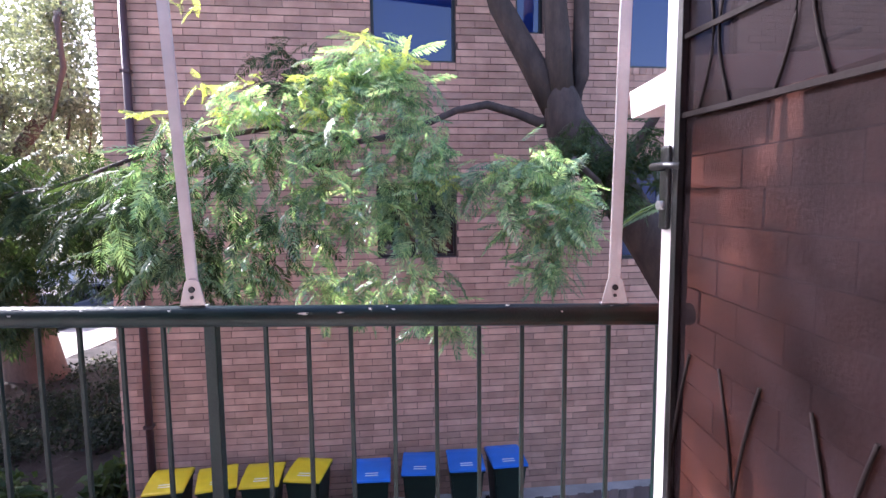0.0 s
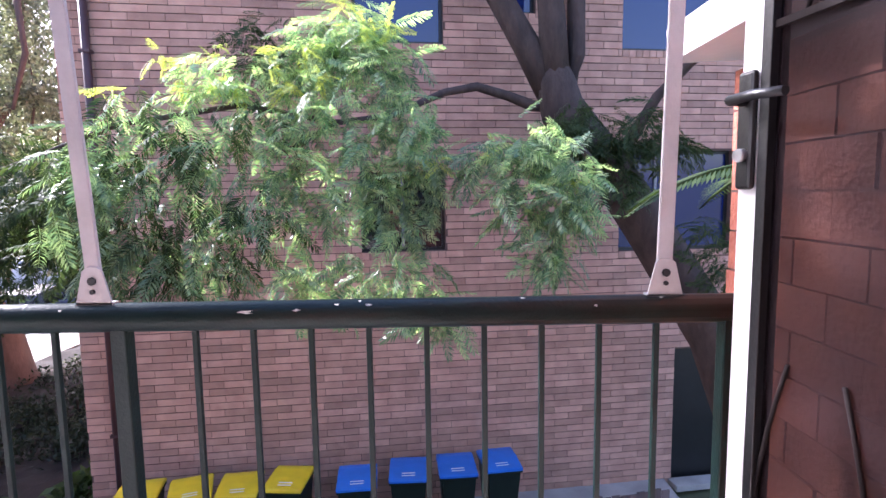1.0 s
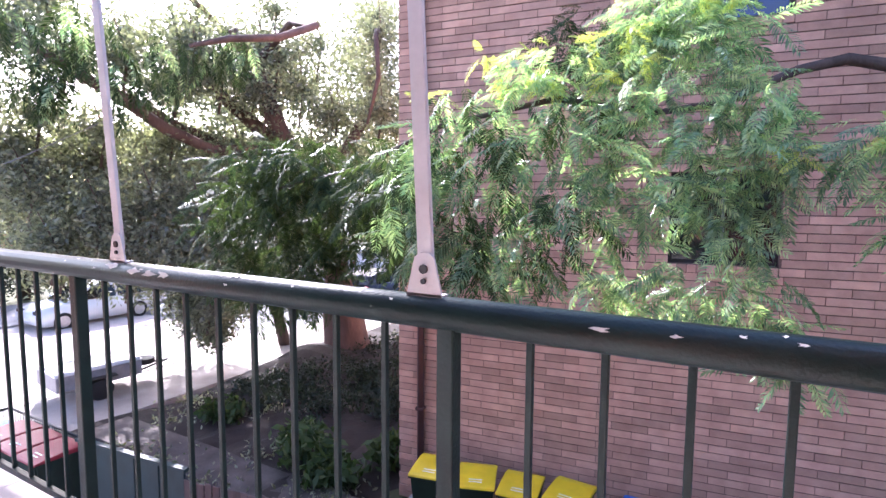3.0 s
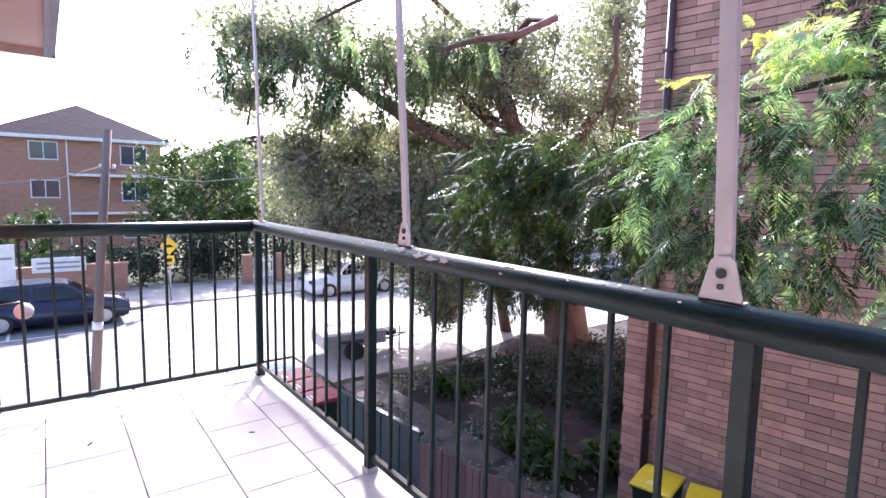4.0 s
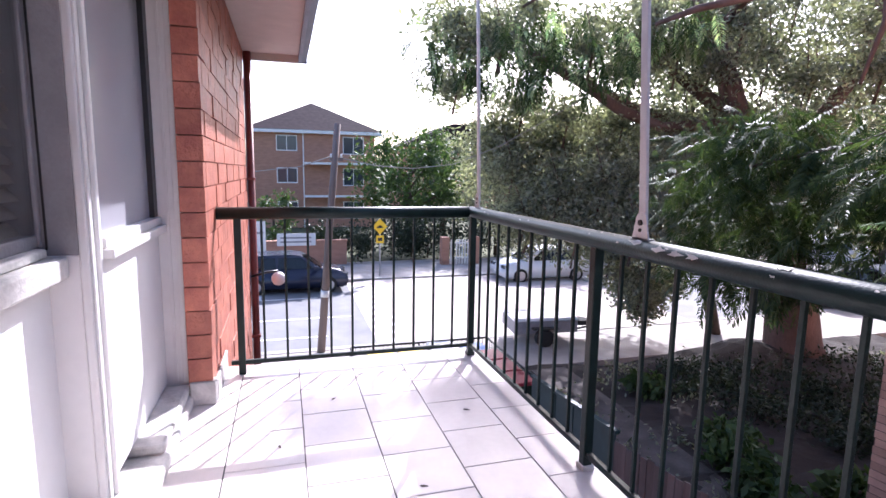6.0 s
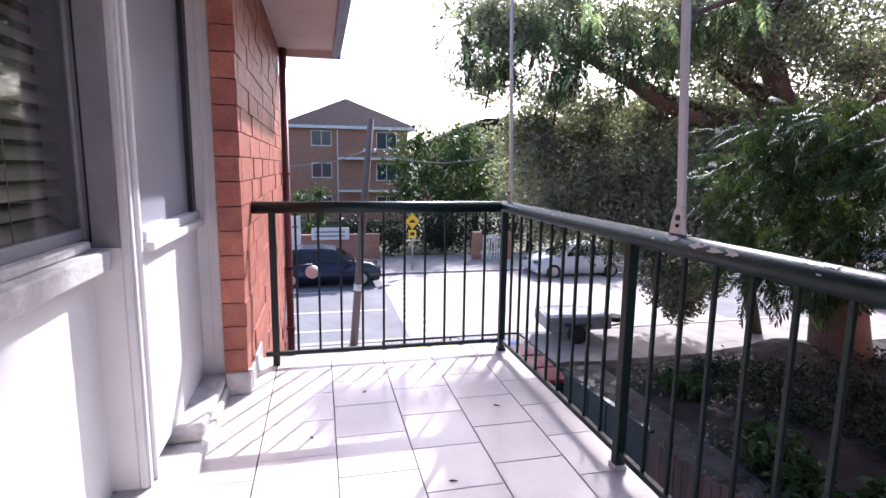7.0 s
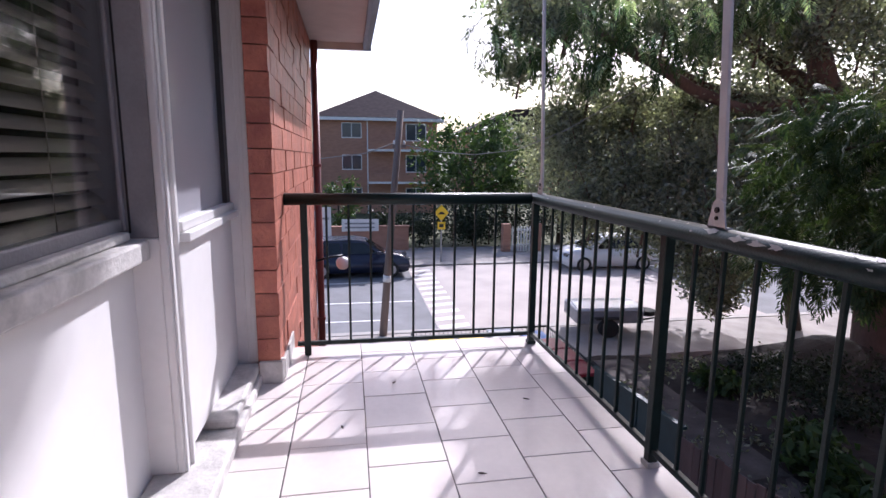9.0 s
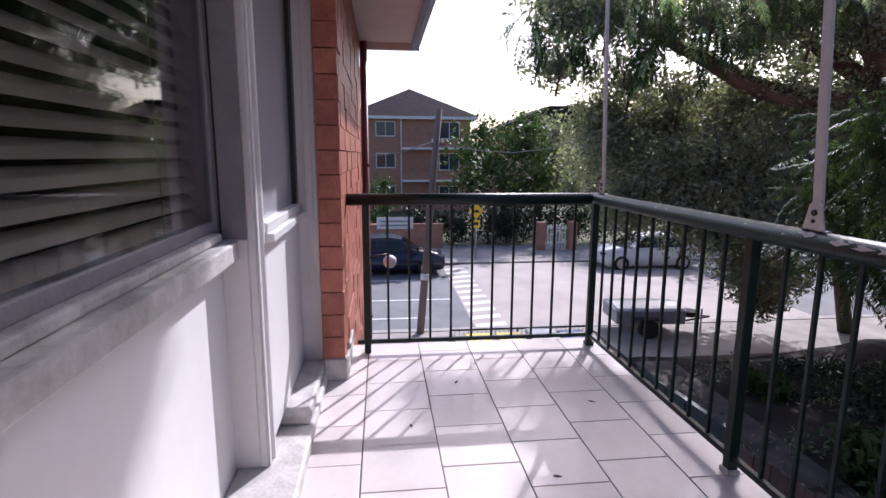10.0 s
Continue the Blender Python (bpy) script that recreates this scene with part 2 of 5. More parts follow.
def thing(name, at, label, category, group="", kind="", turn=0.0):
    ob = new(name)
    ob.matrix_world = pose(*at, 0, 0, turn)
    ob.empty_display_size = 0.1
    return tagged(ob, label, category, group, kind)


def quads(name, verts, mat, parent=None, label="", kind=""):
    """Loose four-cornered leaves from an array of n x 4 x 3."""
    v = np.asarray(verts, dtype=np.float32).reshape(-1, 3)
    n = len(v) // 4
    me = bpy.data.meshes.new(name)
    me.vertices.add(len(v))
    me.vertices.foreach_set("co", v.ravel())
    me.loops.add(n * 4)
    me.loops.foreach_set("vertex_index", np.arange(n * 4, dtype=np.int32))
    me.polygons.add(n)
    me.polygons.foreach_set("loop_start", np.arange(0, n * 4, 4, dtype=np.int32))
    me.update(calc_edges=True)
    me.materials.append(mat)
    ob = new(name, me)
    if parent is not None:
        ob.parent = parent
    return tagged(ob, label, kind=kind)


def boxes_mesh(name, lows, highs, mat, turn=None):
    """Many small blocks in one mesh."""
    lo, hi = np.asarray(lows, float), np.asarray(highs, float)
    n = len(lo)
    pick = np.array([[0, 0, 0], [1, 0, 0], [1, 1, 0], [0, 1, 0], [0, 0, 1], [1, 0, 1], [1, 1, 1], [0, 1, 1]])
    v = (lo[:, None, :] * (1 - pick) + hi[:, None, :] * pick).reshape(-1, 3)
    f = np.array([[0, 3, 2, 1], [4, 5, 6, 7], [0, 1, 5, 4], [1, 2, 6, 5], [2, 3, 7, 6], [3, 0, 4, 7]])
    faces = (f[None] + 8 * np.arange(n)[:, None, None]).reshape(-1, 4)
    me = bpy.data.meshes.new(name)
    me.from_pydata(v.tolist(), [], faces.tolist())
    me.materials.append(mat)
    return me

rng = np.random.default_rng(5)

# ---------------------------------------------------------------- ground, street
GZ = -3.5
gb = bmesh.new()
bmesh.ops.create_grid(gb, x_segments=60, y_segments=60, size=700)
for v in gb.verts:
    d = max(0.0, -v.co.x - 75) + max(0.0, abs(v.co.y) - 130) * 0.5
    v.co.z = GZ - 0.06 + min(d * 0.05, 14)
ground = tagged(part("ground", gb, M_GROUND), "dull green and brown grassy ground around the flats", "ground", kind="structure")
road = tagged(part("road", boxed(-23, -14.2, -90, 120, GZ - 0.05, GZ, 0), M_ASPHALT), "sun-bleached grey asphalt road with white markings", "road", kind="structure")
hump = bmesh.new()
prism(hump, [(3.2, GZ), (4.3, GZ + 0.07), (12.5, GZ + 0.07), (13.6, GZ)], "x", -22.9, -14.3)
hump = tagged(part("raised_crossing", hump, M_HUMP), "pale paved raised road hump across the street", "road hump", kind="structure")
for k in range(11):
    x = -22.3 + k * 0.75
    part("marking", prism(bmesh.new(), [(3.25, GZ + 0.008), (4.1, GZ + 0.066), (4.1, GZ + 0.062), (3.25, GZ + 0.002)], "x", x, x + 0.32), M_LINE, hump)
for x, w in ((-15.6, 0.09), (-17.6, 0.1), (-20.4, 0.08)):
    part("lane_line", boxed(x, x + w, -30, 2.9 if w == 0.1 else 1.9, GZ, GZ + 0.006), M_LINE, road)
for y in (-2.6, -0.2):
    part("bay_line", boxed(-23, -20.4, y, y + 0.09, GZ, GZ + 0.006), M_LINE, road)
for nm, x0, x1 in (("kerb", -23.25, -23.0), ("kerb", -14.2, -13.95)):
    tagged(part(nm, boxed(x0, x1, -90, 120, GZ - 0.05, GZ + 0.13, 0.02), M_CONCRETE), "worn grey concrete kerb along the road", "kerb", kind="structure")
tagged(part("pavement", boxed(-27.5, -23.25, -90, 120, GZ - 0.05, GZ + 0.11), M_PATH), "concrete footpath across the street", "pavement", kind="structure")
tagged(part("pavement", boxed(-13.95, -11.6, -60, 120, GZ - 0.05, GZ + 0.11), M_PATH), "concrete footpath on the near side of the street", "pavement", kind="structure")
tagged(part("driveway", boxed(-11.6, 9, -12, 5.2, GZ - 0.05, GZ + 0.02), M_PATH), "concrete yard beneath the balcony", "driveway", kind="structure")
gbm = bmesh.new()
bmesh.ops.create_grid(gbm, x_segments=24, y_segments=30, size=0.5)
for v in gbm.verts:
    v.co = Vector((-8.3 + v.co.x * 6.6, 11.5 + v.co.y * 12.4, GZ + 0.06 + 0.22 * noise.noise(Vector((v.co.x * 7, v.co.y * 9, 1)))
                   + 0.35 * max(0, 1 - ((v.co.x * 6.6 + 2) ** 2 + (v.co.y * 12.4 - 1.4) ** 2) / 9)))
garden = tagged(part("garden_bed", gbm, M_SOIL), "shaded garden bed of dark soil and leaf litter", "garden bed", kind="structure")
tagged(part("garden_path", boxed(-11.4, -4.7, 6.3, 7.2, GZ, GZ + 0.12, 0.01), M_DARKPATH), "narrow concrete edging path beside the garden", "path", kind="structure")

# ---------------------------------------------------------------- balcony floor
floor = tagged(part("floor", boxed(-3.86, 1.6, -0.6, 2.09, -0.28, -0.008), M_CONCRETE), "balcony slab laid with glossy pale pinkish ceramic tiles", "balcony floor", kind="structure")
part("grout_bed", boxed(-3.84, 1.59, 0.2, 2.07, -0.008, -0.004), M_GROUT, floor, "dark grout between the tiles")
PITCH = 0.319
tile_mesh = mesh_of("tile", boxed(0, PITCH - 0.004, 0, 0.316, -0.008, 0.0, 0.0025), M_TILE)
ROWS = ((0.245, 0.316, -2.46), (0.567, 0.316, -2.274), (0.887, 0.316, -2.41), (1.207, 0.306, -2.245), (1.517, 0.306, -2.385), (1.827, 0.243, -2.237))
for c, (y, w, joint) in enumerate(ROWS):
    x = joint - 5 * PITCH
    while x > -3.84:
        x -= PITCH
    while x < 1.59 - PITCH:
        a, b_ = max(x, -3.84), x + PITCH - 0.004
        if b_ - a > 0.02:
            if a == x and w == 0.316:
                ob = new("tile", tile_mesh)
                ob.location = (x, y, 0.0006 * math.sin(x * 9.1 + c))
            else:
                ob = new("tile", mesh_of("tile", boxed(a, b_, y, y + w, -0.008, 0, 0.0025), M_TILE))
            ob.parent = floor
        x += PITCH

# ---------------------------------------------------------------- own building
own = tagged(part("wall_south", boxed(-6.38, -3.47, -0.2, 0.43, GZ, 2.5), M_REDMORTAR), "red textured brick wall of the flats, lit from the side", "brick wall", kind="structure")
COURSE = 0.125
lows, highs = [], []
for r in range(48):
    z = GZ + r * COURSE
    off = 0.0 if r % 2 else 0.125
    x = -6.4 - off
    while x < -3.31:
        a, b = max(x, -6.4), min(x + 0.25, -3.30) - 0.0015
        x += 0.25
        if b - a < 0.04:
            continue
        dy = 0.45 + rng.uniform(-0.004, 0.004)
        if z >= -0.15 and z < 2.4 and a > -6.0:
            p = part("brick", boxed(a, b, 0.333 if b > -3.4 else 0.4, dy, z, z + COURSE - 0.006), M_REDBRICK, own)
        else:
            lows.append((a, 0.4, z)), highs.append((b, dy, z + COURSE - 0.006))
    if z > -0.15:
        continue
rest = new("brickwork", boxes_mesh("brickwork", lows, highs, M_REDBRICK_I))
rest.parent = own
tagged(rest, kind="stuff")
part("footing", boxed(-3.36, -3.285, 0.337, 0.462, 0.0, 0.125, 0.008), M_OLDWHITE, own, "painted white brick footing")
part("skirting", boxed(-3.84, -3.36, 0.452, 0.466, 0.0, 0.11, 0.003), M_OLDWHITE, own, "pale tile skirting")

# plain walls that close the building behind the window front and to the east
tagged(part("wall_behind", boxed(-3.34, 3.0, -1.4, -1.2, GZ, 4.2), M_ROOM), "plain inner wall of the room, coloured near black for dimness", "wall", kind="structure")
tagged(part("wall_below", boxed(-3.34, 3.0, -0.2, -0.05, GZ, -0.28), M_REDBRICK_I), "red brick wall below the balcony", "brick wall", kind="structure")
tagged(part("ceiling", boxed(-3.34, 3.0, -1.2, 0.05, 2.5, 2.6), M_WHITE), "white ceiling inside the doorway", "ceiling", kind="structure")
# two unseen side walls, added to stop daylight entering at the room's ends
tagged(part("wall_side", boxed(-3.5, -3.34, -1.4, -0.2, GZ, 4.2), M_ROOM), "unseen inner wall added to keep daylight out of the room", "wall", kind="structure")
tagged(part("wall_side", boxed(3.0, 3.15, -1.4, 0.6, GZ, 4.2), M_REDBRICK_I), "unseen brick end wall added to keep daylight out of the room", "wall", kind="structure")
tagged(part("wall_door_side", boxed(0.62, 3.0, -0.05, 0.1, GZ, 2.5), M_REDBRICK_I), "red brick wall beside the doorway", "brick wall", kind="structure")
tagged(part("floor_inside", boxed(-3.34, 3.0, -1.2, -0.05, -0.28, -0.01), M_ROOM), "floor inside the flat, coloured near black for dimness", "floor", kind="structure")

# eave
eave = tagged(part("eave", boxed(-6.45, 1.2, 0.452, 1.0, 2.40, 2.42), M_SOFFIT), "pale soffit boards under the eave with a blue-grey gutter", "eave", kind="structure")
gut = bmesh.new()
prism(gut, [(1.0, 2.34), (1.03, 2.33), (1.085, 2.36), (1.095, 2.47), (1.075, 2.47), (1.065, 2.385), (1.02, 2.36), (1.02, 2.47), (1.0, 2.47)], "x", -6.5, 1.2)
part("gutter", gut, M_GUTTER, eave, "blue-grey metal gutter")
part("gutter_end", boxed(-6.515, -6.5, 1.0, 1.09, 2.335, 2.47), M_GUTTER, eave)
part("fascia", boxed(-6.5, -6.45, 0.2, 1.0, 2.33, 2.52), M_SOFFIT, eave)
roof = bmesh.new()
prism(roof, [(1.02, 2.48), (1.05, 2.53), (-2.5, 3.9), (-2.5, 2.6), (0.2, 2.52)], "x", -6.6, 1.6)
tagged(part("roof", roof, M_TILEROOF), "dark tiled roof of the flats above the eave", "roof", kind="structure")

# downpipe at the corner of the brick wall
dp = thing("downpipe", (-6.42, 0.49, GZ), "red-brown painted downpipe on the brick corner", "downpipe")
part("pipe", tube(bmesh.new(), [(0, 0, 0), (0, 0, 5.9)], 0.04), M_REDPIPE, dp)
for z in (1.2, 2.9, 4.6):
    part("clip", boxed(-0.05, 0.05, -0.05, 0.048, z, z + 0.03), M_REDPIPE, dp)

# round lamp on the corner
lamp = thing("wall_lamp", (-6.36, 0.50, 0.02), "white round outdoor lamp on a bracket at the brick corner", "wall lamp")
b = bmesh.new()
bmesh.ops.create_uvsphere(b, u_segments=20, v_segments=12, radius=0.075, matrix=Matrix.Translation((0, 0.24, 0.03)))
for f in b.faces:
    f.smooth = True
part("globe", b, M_WHITE, lamp, "white glass globe")
part("arm", tube(bmesh.new(), [(0, -0.04, 0.06), (0, 0.10, 0.10), (0, 0.24, 0.115)], 0.012), M_BLACK, lamp)

# ---------------------------------------------------------------- window front
front = tagged(part("window_front", boxed(-3.34, -0.62, -0.05, 0.10, -0.008, 0.86), M_WHITEPANEL), "white painted panel front under the windows", "panel wall", kind="structure")
part("panel", boxed(-3.358, -2.492, 0.10, 0.222, 0.107, 0.898, 0.004), M_WHITEPANEL, front, "white painted door panel")
part("post_trim", boxed(-2.49, -2.39, 0.19, 0.218, 0.055, 2.5, 0.006), M_WHITE, front, "white painted timber mullion")
part("post_foot", boxed(-2.49, -2.392, 0.0, 0.19, 0.055, 0.93, 0.004), M_WHITE, front)
# side of the mullion is grey above the sill, with a thin black line
part("post_side", boxed(-2.49, -2.394, 0.0, 0.19, 0.93, 2.5, 0.004), M_GREYFRAME, front, "grey upper side of the mullion")
part("post_line", boxed(-2.394, -2.390, 0.10, 0.106, 0.95, 2.5), M_BLACK, front)
part("post_bead", boxed(-2.475, -2.45, 0.218, 0.234, 0.055, 2.5, 0.004), M_WHITE, front)
part("post_bead", boxed(-2.425, -2.40, 0.218, 0.226, 0.055, 2.5, 0.003), M_WHITE, front)
part("jamb", boxed(-3.46, -3.36, 0.0, 0.33, 0.055, 2.5, 0.006), M_WHITE, front, "white painted door jamb")
part("jamb_bead", boxed(-3.36, -3.350, 0.262, 0.276, 0.105, 2.5, 0.003), M_WHITE, front)
part("jamb_bead", boxed(-3.36, -3.345, 0.298, 0.326, 0.105, 2.5, 0.004), M_WHITE, front)
part("plinth", boxed(-3.35, -0.62, 0.10, 0.352, -0.004, 0.055, 0.012), M_OLDWHITE, front, "chipped white concrete step")
part("plinth_upper", boxed(-3.34, -2.70, 0.10, 0.335, 0.055, 0.105, 0.014), M_OLDWHITE, front, "chipped white concrete sill step")
part("head", boxed(-3.34, -0.62, -0.05, 0.10, 2.10, 2.5), M_WHITE, front)
part("end_stile", boxed(-0.74, -0.62, -0.05, 0.20, 0.07, 2.5, 0.005), M_WHITE, front)

w1 = thing("window_1", (-1.55, 0.0, 0.86), "white framed window with lowered venetian blinds", "window", kind="structure")
part("window_sill", boxed(-0.83, 0.78, 0.0, 0.165, 0.0, 0.068, 0.008), M_OLDWHITE, w1, "chipped white timber sill")
part("sill_nosing", boxed(-0.80, 0.78, 0.0, 0.12, 0.07, 0.10, 0.008), M_OLDWHITE, w1)
part("window_frame", boxed(-0.838, -0.818, 0.0, 0.095, 0.10, 1.24, 0.004), M_GREYFRAME, w1, "grey sash stile")
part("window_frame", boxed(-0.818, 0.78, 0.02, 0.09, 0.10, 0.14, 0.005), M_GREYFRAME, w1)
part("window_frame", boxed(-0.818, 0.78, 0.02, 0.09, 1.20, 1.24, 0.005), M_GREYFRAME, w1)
part("pane", boxed(-0.818, 0.78, 0.08, 0.084, 0.14, 1.20), G_CLEAR, w1, "clear reflecting pane").visible_shadow = False
slat = bmesh.new()
prism(slat, [(-0.025, -0.006), (0.0, 0.001), (0.025, 0.001), (0.025, 0.0024), (0.0, 0.0024), (-0.025, -0.0046)], "x", -0.81, 0.76)
slat_mesh = mesh_of("slat", slat, M_BLIND)
blind = tagged(part("headrail", boxed(-0.78, 0.76, -0.02, 0.02, 1.19, 1.23), M_BLIND), "cream metal venetian blind hanging in the window", "blind")
blind.location = (-1.55, 0.035, 0.86)
for k in range(20):
    ob = new("slat", slat_mesh)
    ob.parent, ob.location, ob.rotation_euler = blind, (0, 0, 0.16 + k * 0.0535), (radians(-60 + 4 * math.sin(k * 1.7)), 0, radians(0.25 * math.sin(k * 2.3)))
part("cord", tube(bmesh.new(), [(-0.5, 0.016, 0.14), (-0.5, 0.016, 1.2)], 0.0018, 5), M_BLIND, blind)
part("cord", tube(bmesh.new(), [(0.3, 0.016, 0.14), (0.3, 0.016, 1.2)], 0.0018, 5), M_BLIND, blind)

w2 = thing("door_1", (-2.925, 0.165, 0.90), "white timber balcony door with a dusty glass pane", "door", kind="structure")
part("frame", boxed(-0.433, 0.433, 0.0, 0.098, 0.0, 0.035, 0.005), M_WHITE, w2, "white ledge under the glass")
part("frame", boxed(-0.433, 0.433, 0.0, 0.075, 0.037, 0.075, 0.005), M_WHITE, w2)
part("frame", boxed(-0.433, -0.36, -0.02, 0.06, 0.075, 1.2, 0.004), M_BLACK, w2, "dark glazing gasket stile")
part("frame", boxed(0.40, 0.433, -0.02, 0.055, 0.075, 1.2, 0.004), M_WHITE, w2)
part("frame", boxed(-0.433, 0.433, -0.02, 0.055, 1.2, 1.3, 0.004), M_BLACK, w2)
part("pane", boxed(-0.36, 0.40, 0.03, 0.038, 0.075, 1.2), G_FROST, w2, "dusty streaked glass pane, its pale colour also standing for reflections")

# ---------------------------------------------------------------- railing
RAIL = [(0.036 * math.cos(a) , 0.962 + 0.036 * math.sin(a)) for a in [2 * math.pi * k / 14 for k in range(14)]]
rail = thing("balcony_railing", (0, 2.0, 0), "dark green painted steel balcony railing with chipped paint", "railing")
top = bmesh.new()
prism(top, RAIL, "x", -3.735, 0.81)
for f in top.faces:
    f.smooth = len(f.verts) == 4
part("top_rail", top, M_GREEN, rail, "thick round handrail with chipped paint")
part("bottom_rail", boxed(-3.68, 0.75, -0.012, 0.012, 0.06, 0.085, 0.003), M_GREEN, rail)
POSTS = (-3.7, -2.25, -0.78, 0.72)
for k, x in enumerate(POSTS):
    b = bmesh.new()
    box(b, x - 0.02, x + 0.02, -0.02, 0.02, 0.0, 0.94, 0.004)
    p = part("post", b, M_GREEN, rail)
    part("foot", boxed(x - 0.027, x + 0.027, -0.027, 0.027, 0.0, 0.025, 0.004), M_OLDWHITE if k == 1 else M_GREEN, p, "rusty chipped post foot")
bal = mesh_of("baluster", boxed(-0.007, 0.007, -0.007, 0.007, 0.085, 0.935, 0.002), M_GREEN)
for a, b_ in zip(POSTS, POSTS[1:]):
    for k in range(9):
        ob = new("baluster", bal)
        ob.parent, ob.location = rail, ((a + b_) / 2 + (k - 4) * 0.1425, 0, 0)
for k in range(34):
    x = (-1.98, -1.86, -1.78, -1.71, -1.42, -0.46)[k] if k < 6 else float(rng.uniform(-3.6, 0.85))
    l, h = (0.045, 0.013) if k < 5 else (0.025, 0.006) if k == 5 else (float(rng.uniform(0.004, 0.02)), 0.004)
    ang = 2.35 + float(rng.uniform(-0.5, 0.5))
    b = bmesh.new()
    ring = [(l * (0.6 + 0.4 * math.sin(j * 2.1 + k)) * math.cos(j * math.pi / 4), h * (0.7 + 0.3 * math.cos(j * 3 + k)) * math.sin(j * math.pi / 4)) for j in range(8)]
    vs = [b.verts.new((x + u, 0.0385 * math.cos(ang + v / 0.036), 0.962 + 0.0385 * math.sin(ang + v / 0.036))) for u, v in ring]
    b.faces.new(vs)
    part("paint_chip", b, M_CHIP, rail, "pale chip where the paint is gone")

endrail = thing("end_railing", (-3.7, 0, 0), "dark green steel railing across the balcony's end", "railing")
b = bmesh.new()
prism(b, [(u, v) for u, v in RAIL], "y", 0.452, 1.965)
for f in b.faces:
    f.smooth = len(f.verts) == 4
part("top_rail", b, M_GREEN, endrail)
part("bottom_rail", boxed(-0.012, 0.012, 0.50, 1.975, 0.06, 0.085, 0.003), M_GREEN, endrail)
part("post", boxed(-0.02, 0.02, 0.541, 0.581, 0, 0.94, 0.004), M_GREEN, endrail)
for k in range(1, 11):
    ob = new("baluster", bal)
    ob.parent, ob.location = endrail, (0, 0.561 + (2.0 - 0.561) * k / 11, 0)

def support_pole(x, lean):
    p = thing("support_pole", (x, 2.0, 0.996), "cream enamelled flat steel pole bolted to the handrail", "pole", "poles on the handrail")
    b = bmesh.new()
    prism(b, [(-0.0185, 0.04), (0.0185, 0.04), (lean + 0.0185, 2.0), (lean - 0.0185, 2.0)], "y", -0.006, 0.006)
    bmesh.ops.bevel(b, geom=list(b.edges), offset=0.002, segments=2, affect="EDGES")
    part("shaft", b, M_POLE, p)
    b = bmesh.new()
    prism(b, [(-0.044, 0.0), (0.044, 0.0), (0.024, 0.082), (0.012, 0.092), (-0.012, 0.092), (-0.024, 0.082)], "y", -0.012, -0.0065)
    box(b, -0.044, 0.044, -0.012, 0.014, -0.002, 0.005)
    part("bracket", b, M_POLE, p, "flared fixing bracket")
    for z, r in ((0.058, 0.010), (0.032, 0.006)):
        b = bmesh.new()
        bmesh.ops.create_cone(b, cap_ends=True, segments=10, radius1=r, radius2=r, depth=0.006, matrix=pose(0, -0.0145, z, 90))
        part("bolt", b, M_BLACK, p)
for x, lean in ((-3.60, -0.16), (-1.98, -0.17), (-0.835, -0.10), (0.555, 0.04)):
    support_pole(x, lean)

# ---------------------------------------------------------------- screen door, open along the east side
door = thing("screen_door", (0.81, 1.02, 0.012), "open security screen door with a white frame and dark mesh", "screen door", turn=10.0)
W, H = 0.845, 2.04
part("latch_stile", boxed(-0.02, 0.02, W - 0.055, W, 0, H, 0.004), M_WHITE, door, "white enamelled door stile")
part("hinge_stile", boxed(-0.02, 0.02, 0, 0.09, 0, H, 0.004), M_WHITE, door)
part("bottom_rail", boxed(-0.02, 0.02, 0.09, W - 0.055, 0, 0.12, 0.004), M_WHITE, door)
part("top_rail", boxed(-0.02, 0.02, 0.09, W - 0.055, H - 0.09, H, 0.004), M_WHITE, door)
part("gasket", boxed(-0.024, 0.018, W - 0.08, W - 0.055, 0.12, H - 0.09, 0.002), M_BLACK, door, "black rubber mesh channel")
part("mesh_panel", boxed(-0.006, 0.0, 0.09, W - 0.08, 0.12, H - 0.09), M_DARKMESH, door, "dark woven security mesh")
lock = part("lock", boxed(-0.036, -0.0205, W - 0.052, W - 0.006, 1.24, 1.48, 0.008), M_BLACK, door, "black door lock plate")
part("handle", tube(bmesh.new(), [(-0.036, W - 0.03, 1.42), (-0.07, W - 0.03, 1.42), (-0.075, W - 0.10, 1.42), (-0.072, W - 0.17, 1.415)], [0.012, 0.011, 0.010, 0.009]), M_BLACK, lock)
part("cylinder", tube(bmesh.new(), [(-0.034, W - 0.03, 1.31), (-0.050, W - 0.03, 1.31)], 0.014), M_STEEL, lock)
for y0, sgn in ((0.16, 1), (0.30, -1), (0.44, 1), (0.58, -1), (0.70, 1)):
    pts = [(-0.012, y0 + sgn * 0.07 * math.sin(f * math.pi), 0.15 + 0.75 * f) for f in [k / 10 for k in range(11)]]
    part("scroll", tube(bmesh.new(), pts, 0.0045, 6), M_IRON, door, "curved iron scroll")
    pts = [(-0.012, y0 - sgn * 0.05 * math.sin(f * math.pi), 1.56 + 0.38 * f) for f in [k / 8 for k in range(9)]]
    part("scroll", tube(bmesh.new(), pts, 0.0045, 6), M_IRON, door, "curved iron scroll")
for z in (1.55, 1.76):
    part("cross_bar", boxed(-0.018, -0.007, 0.09, W - 0.08, z, z + 0.014), M_IRON, door)

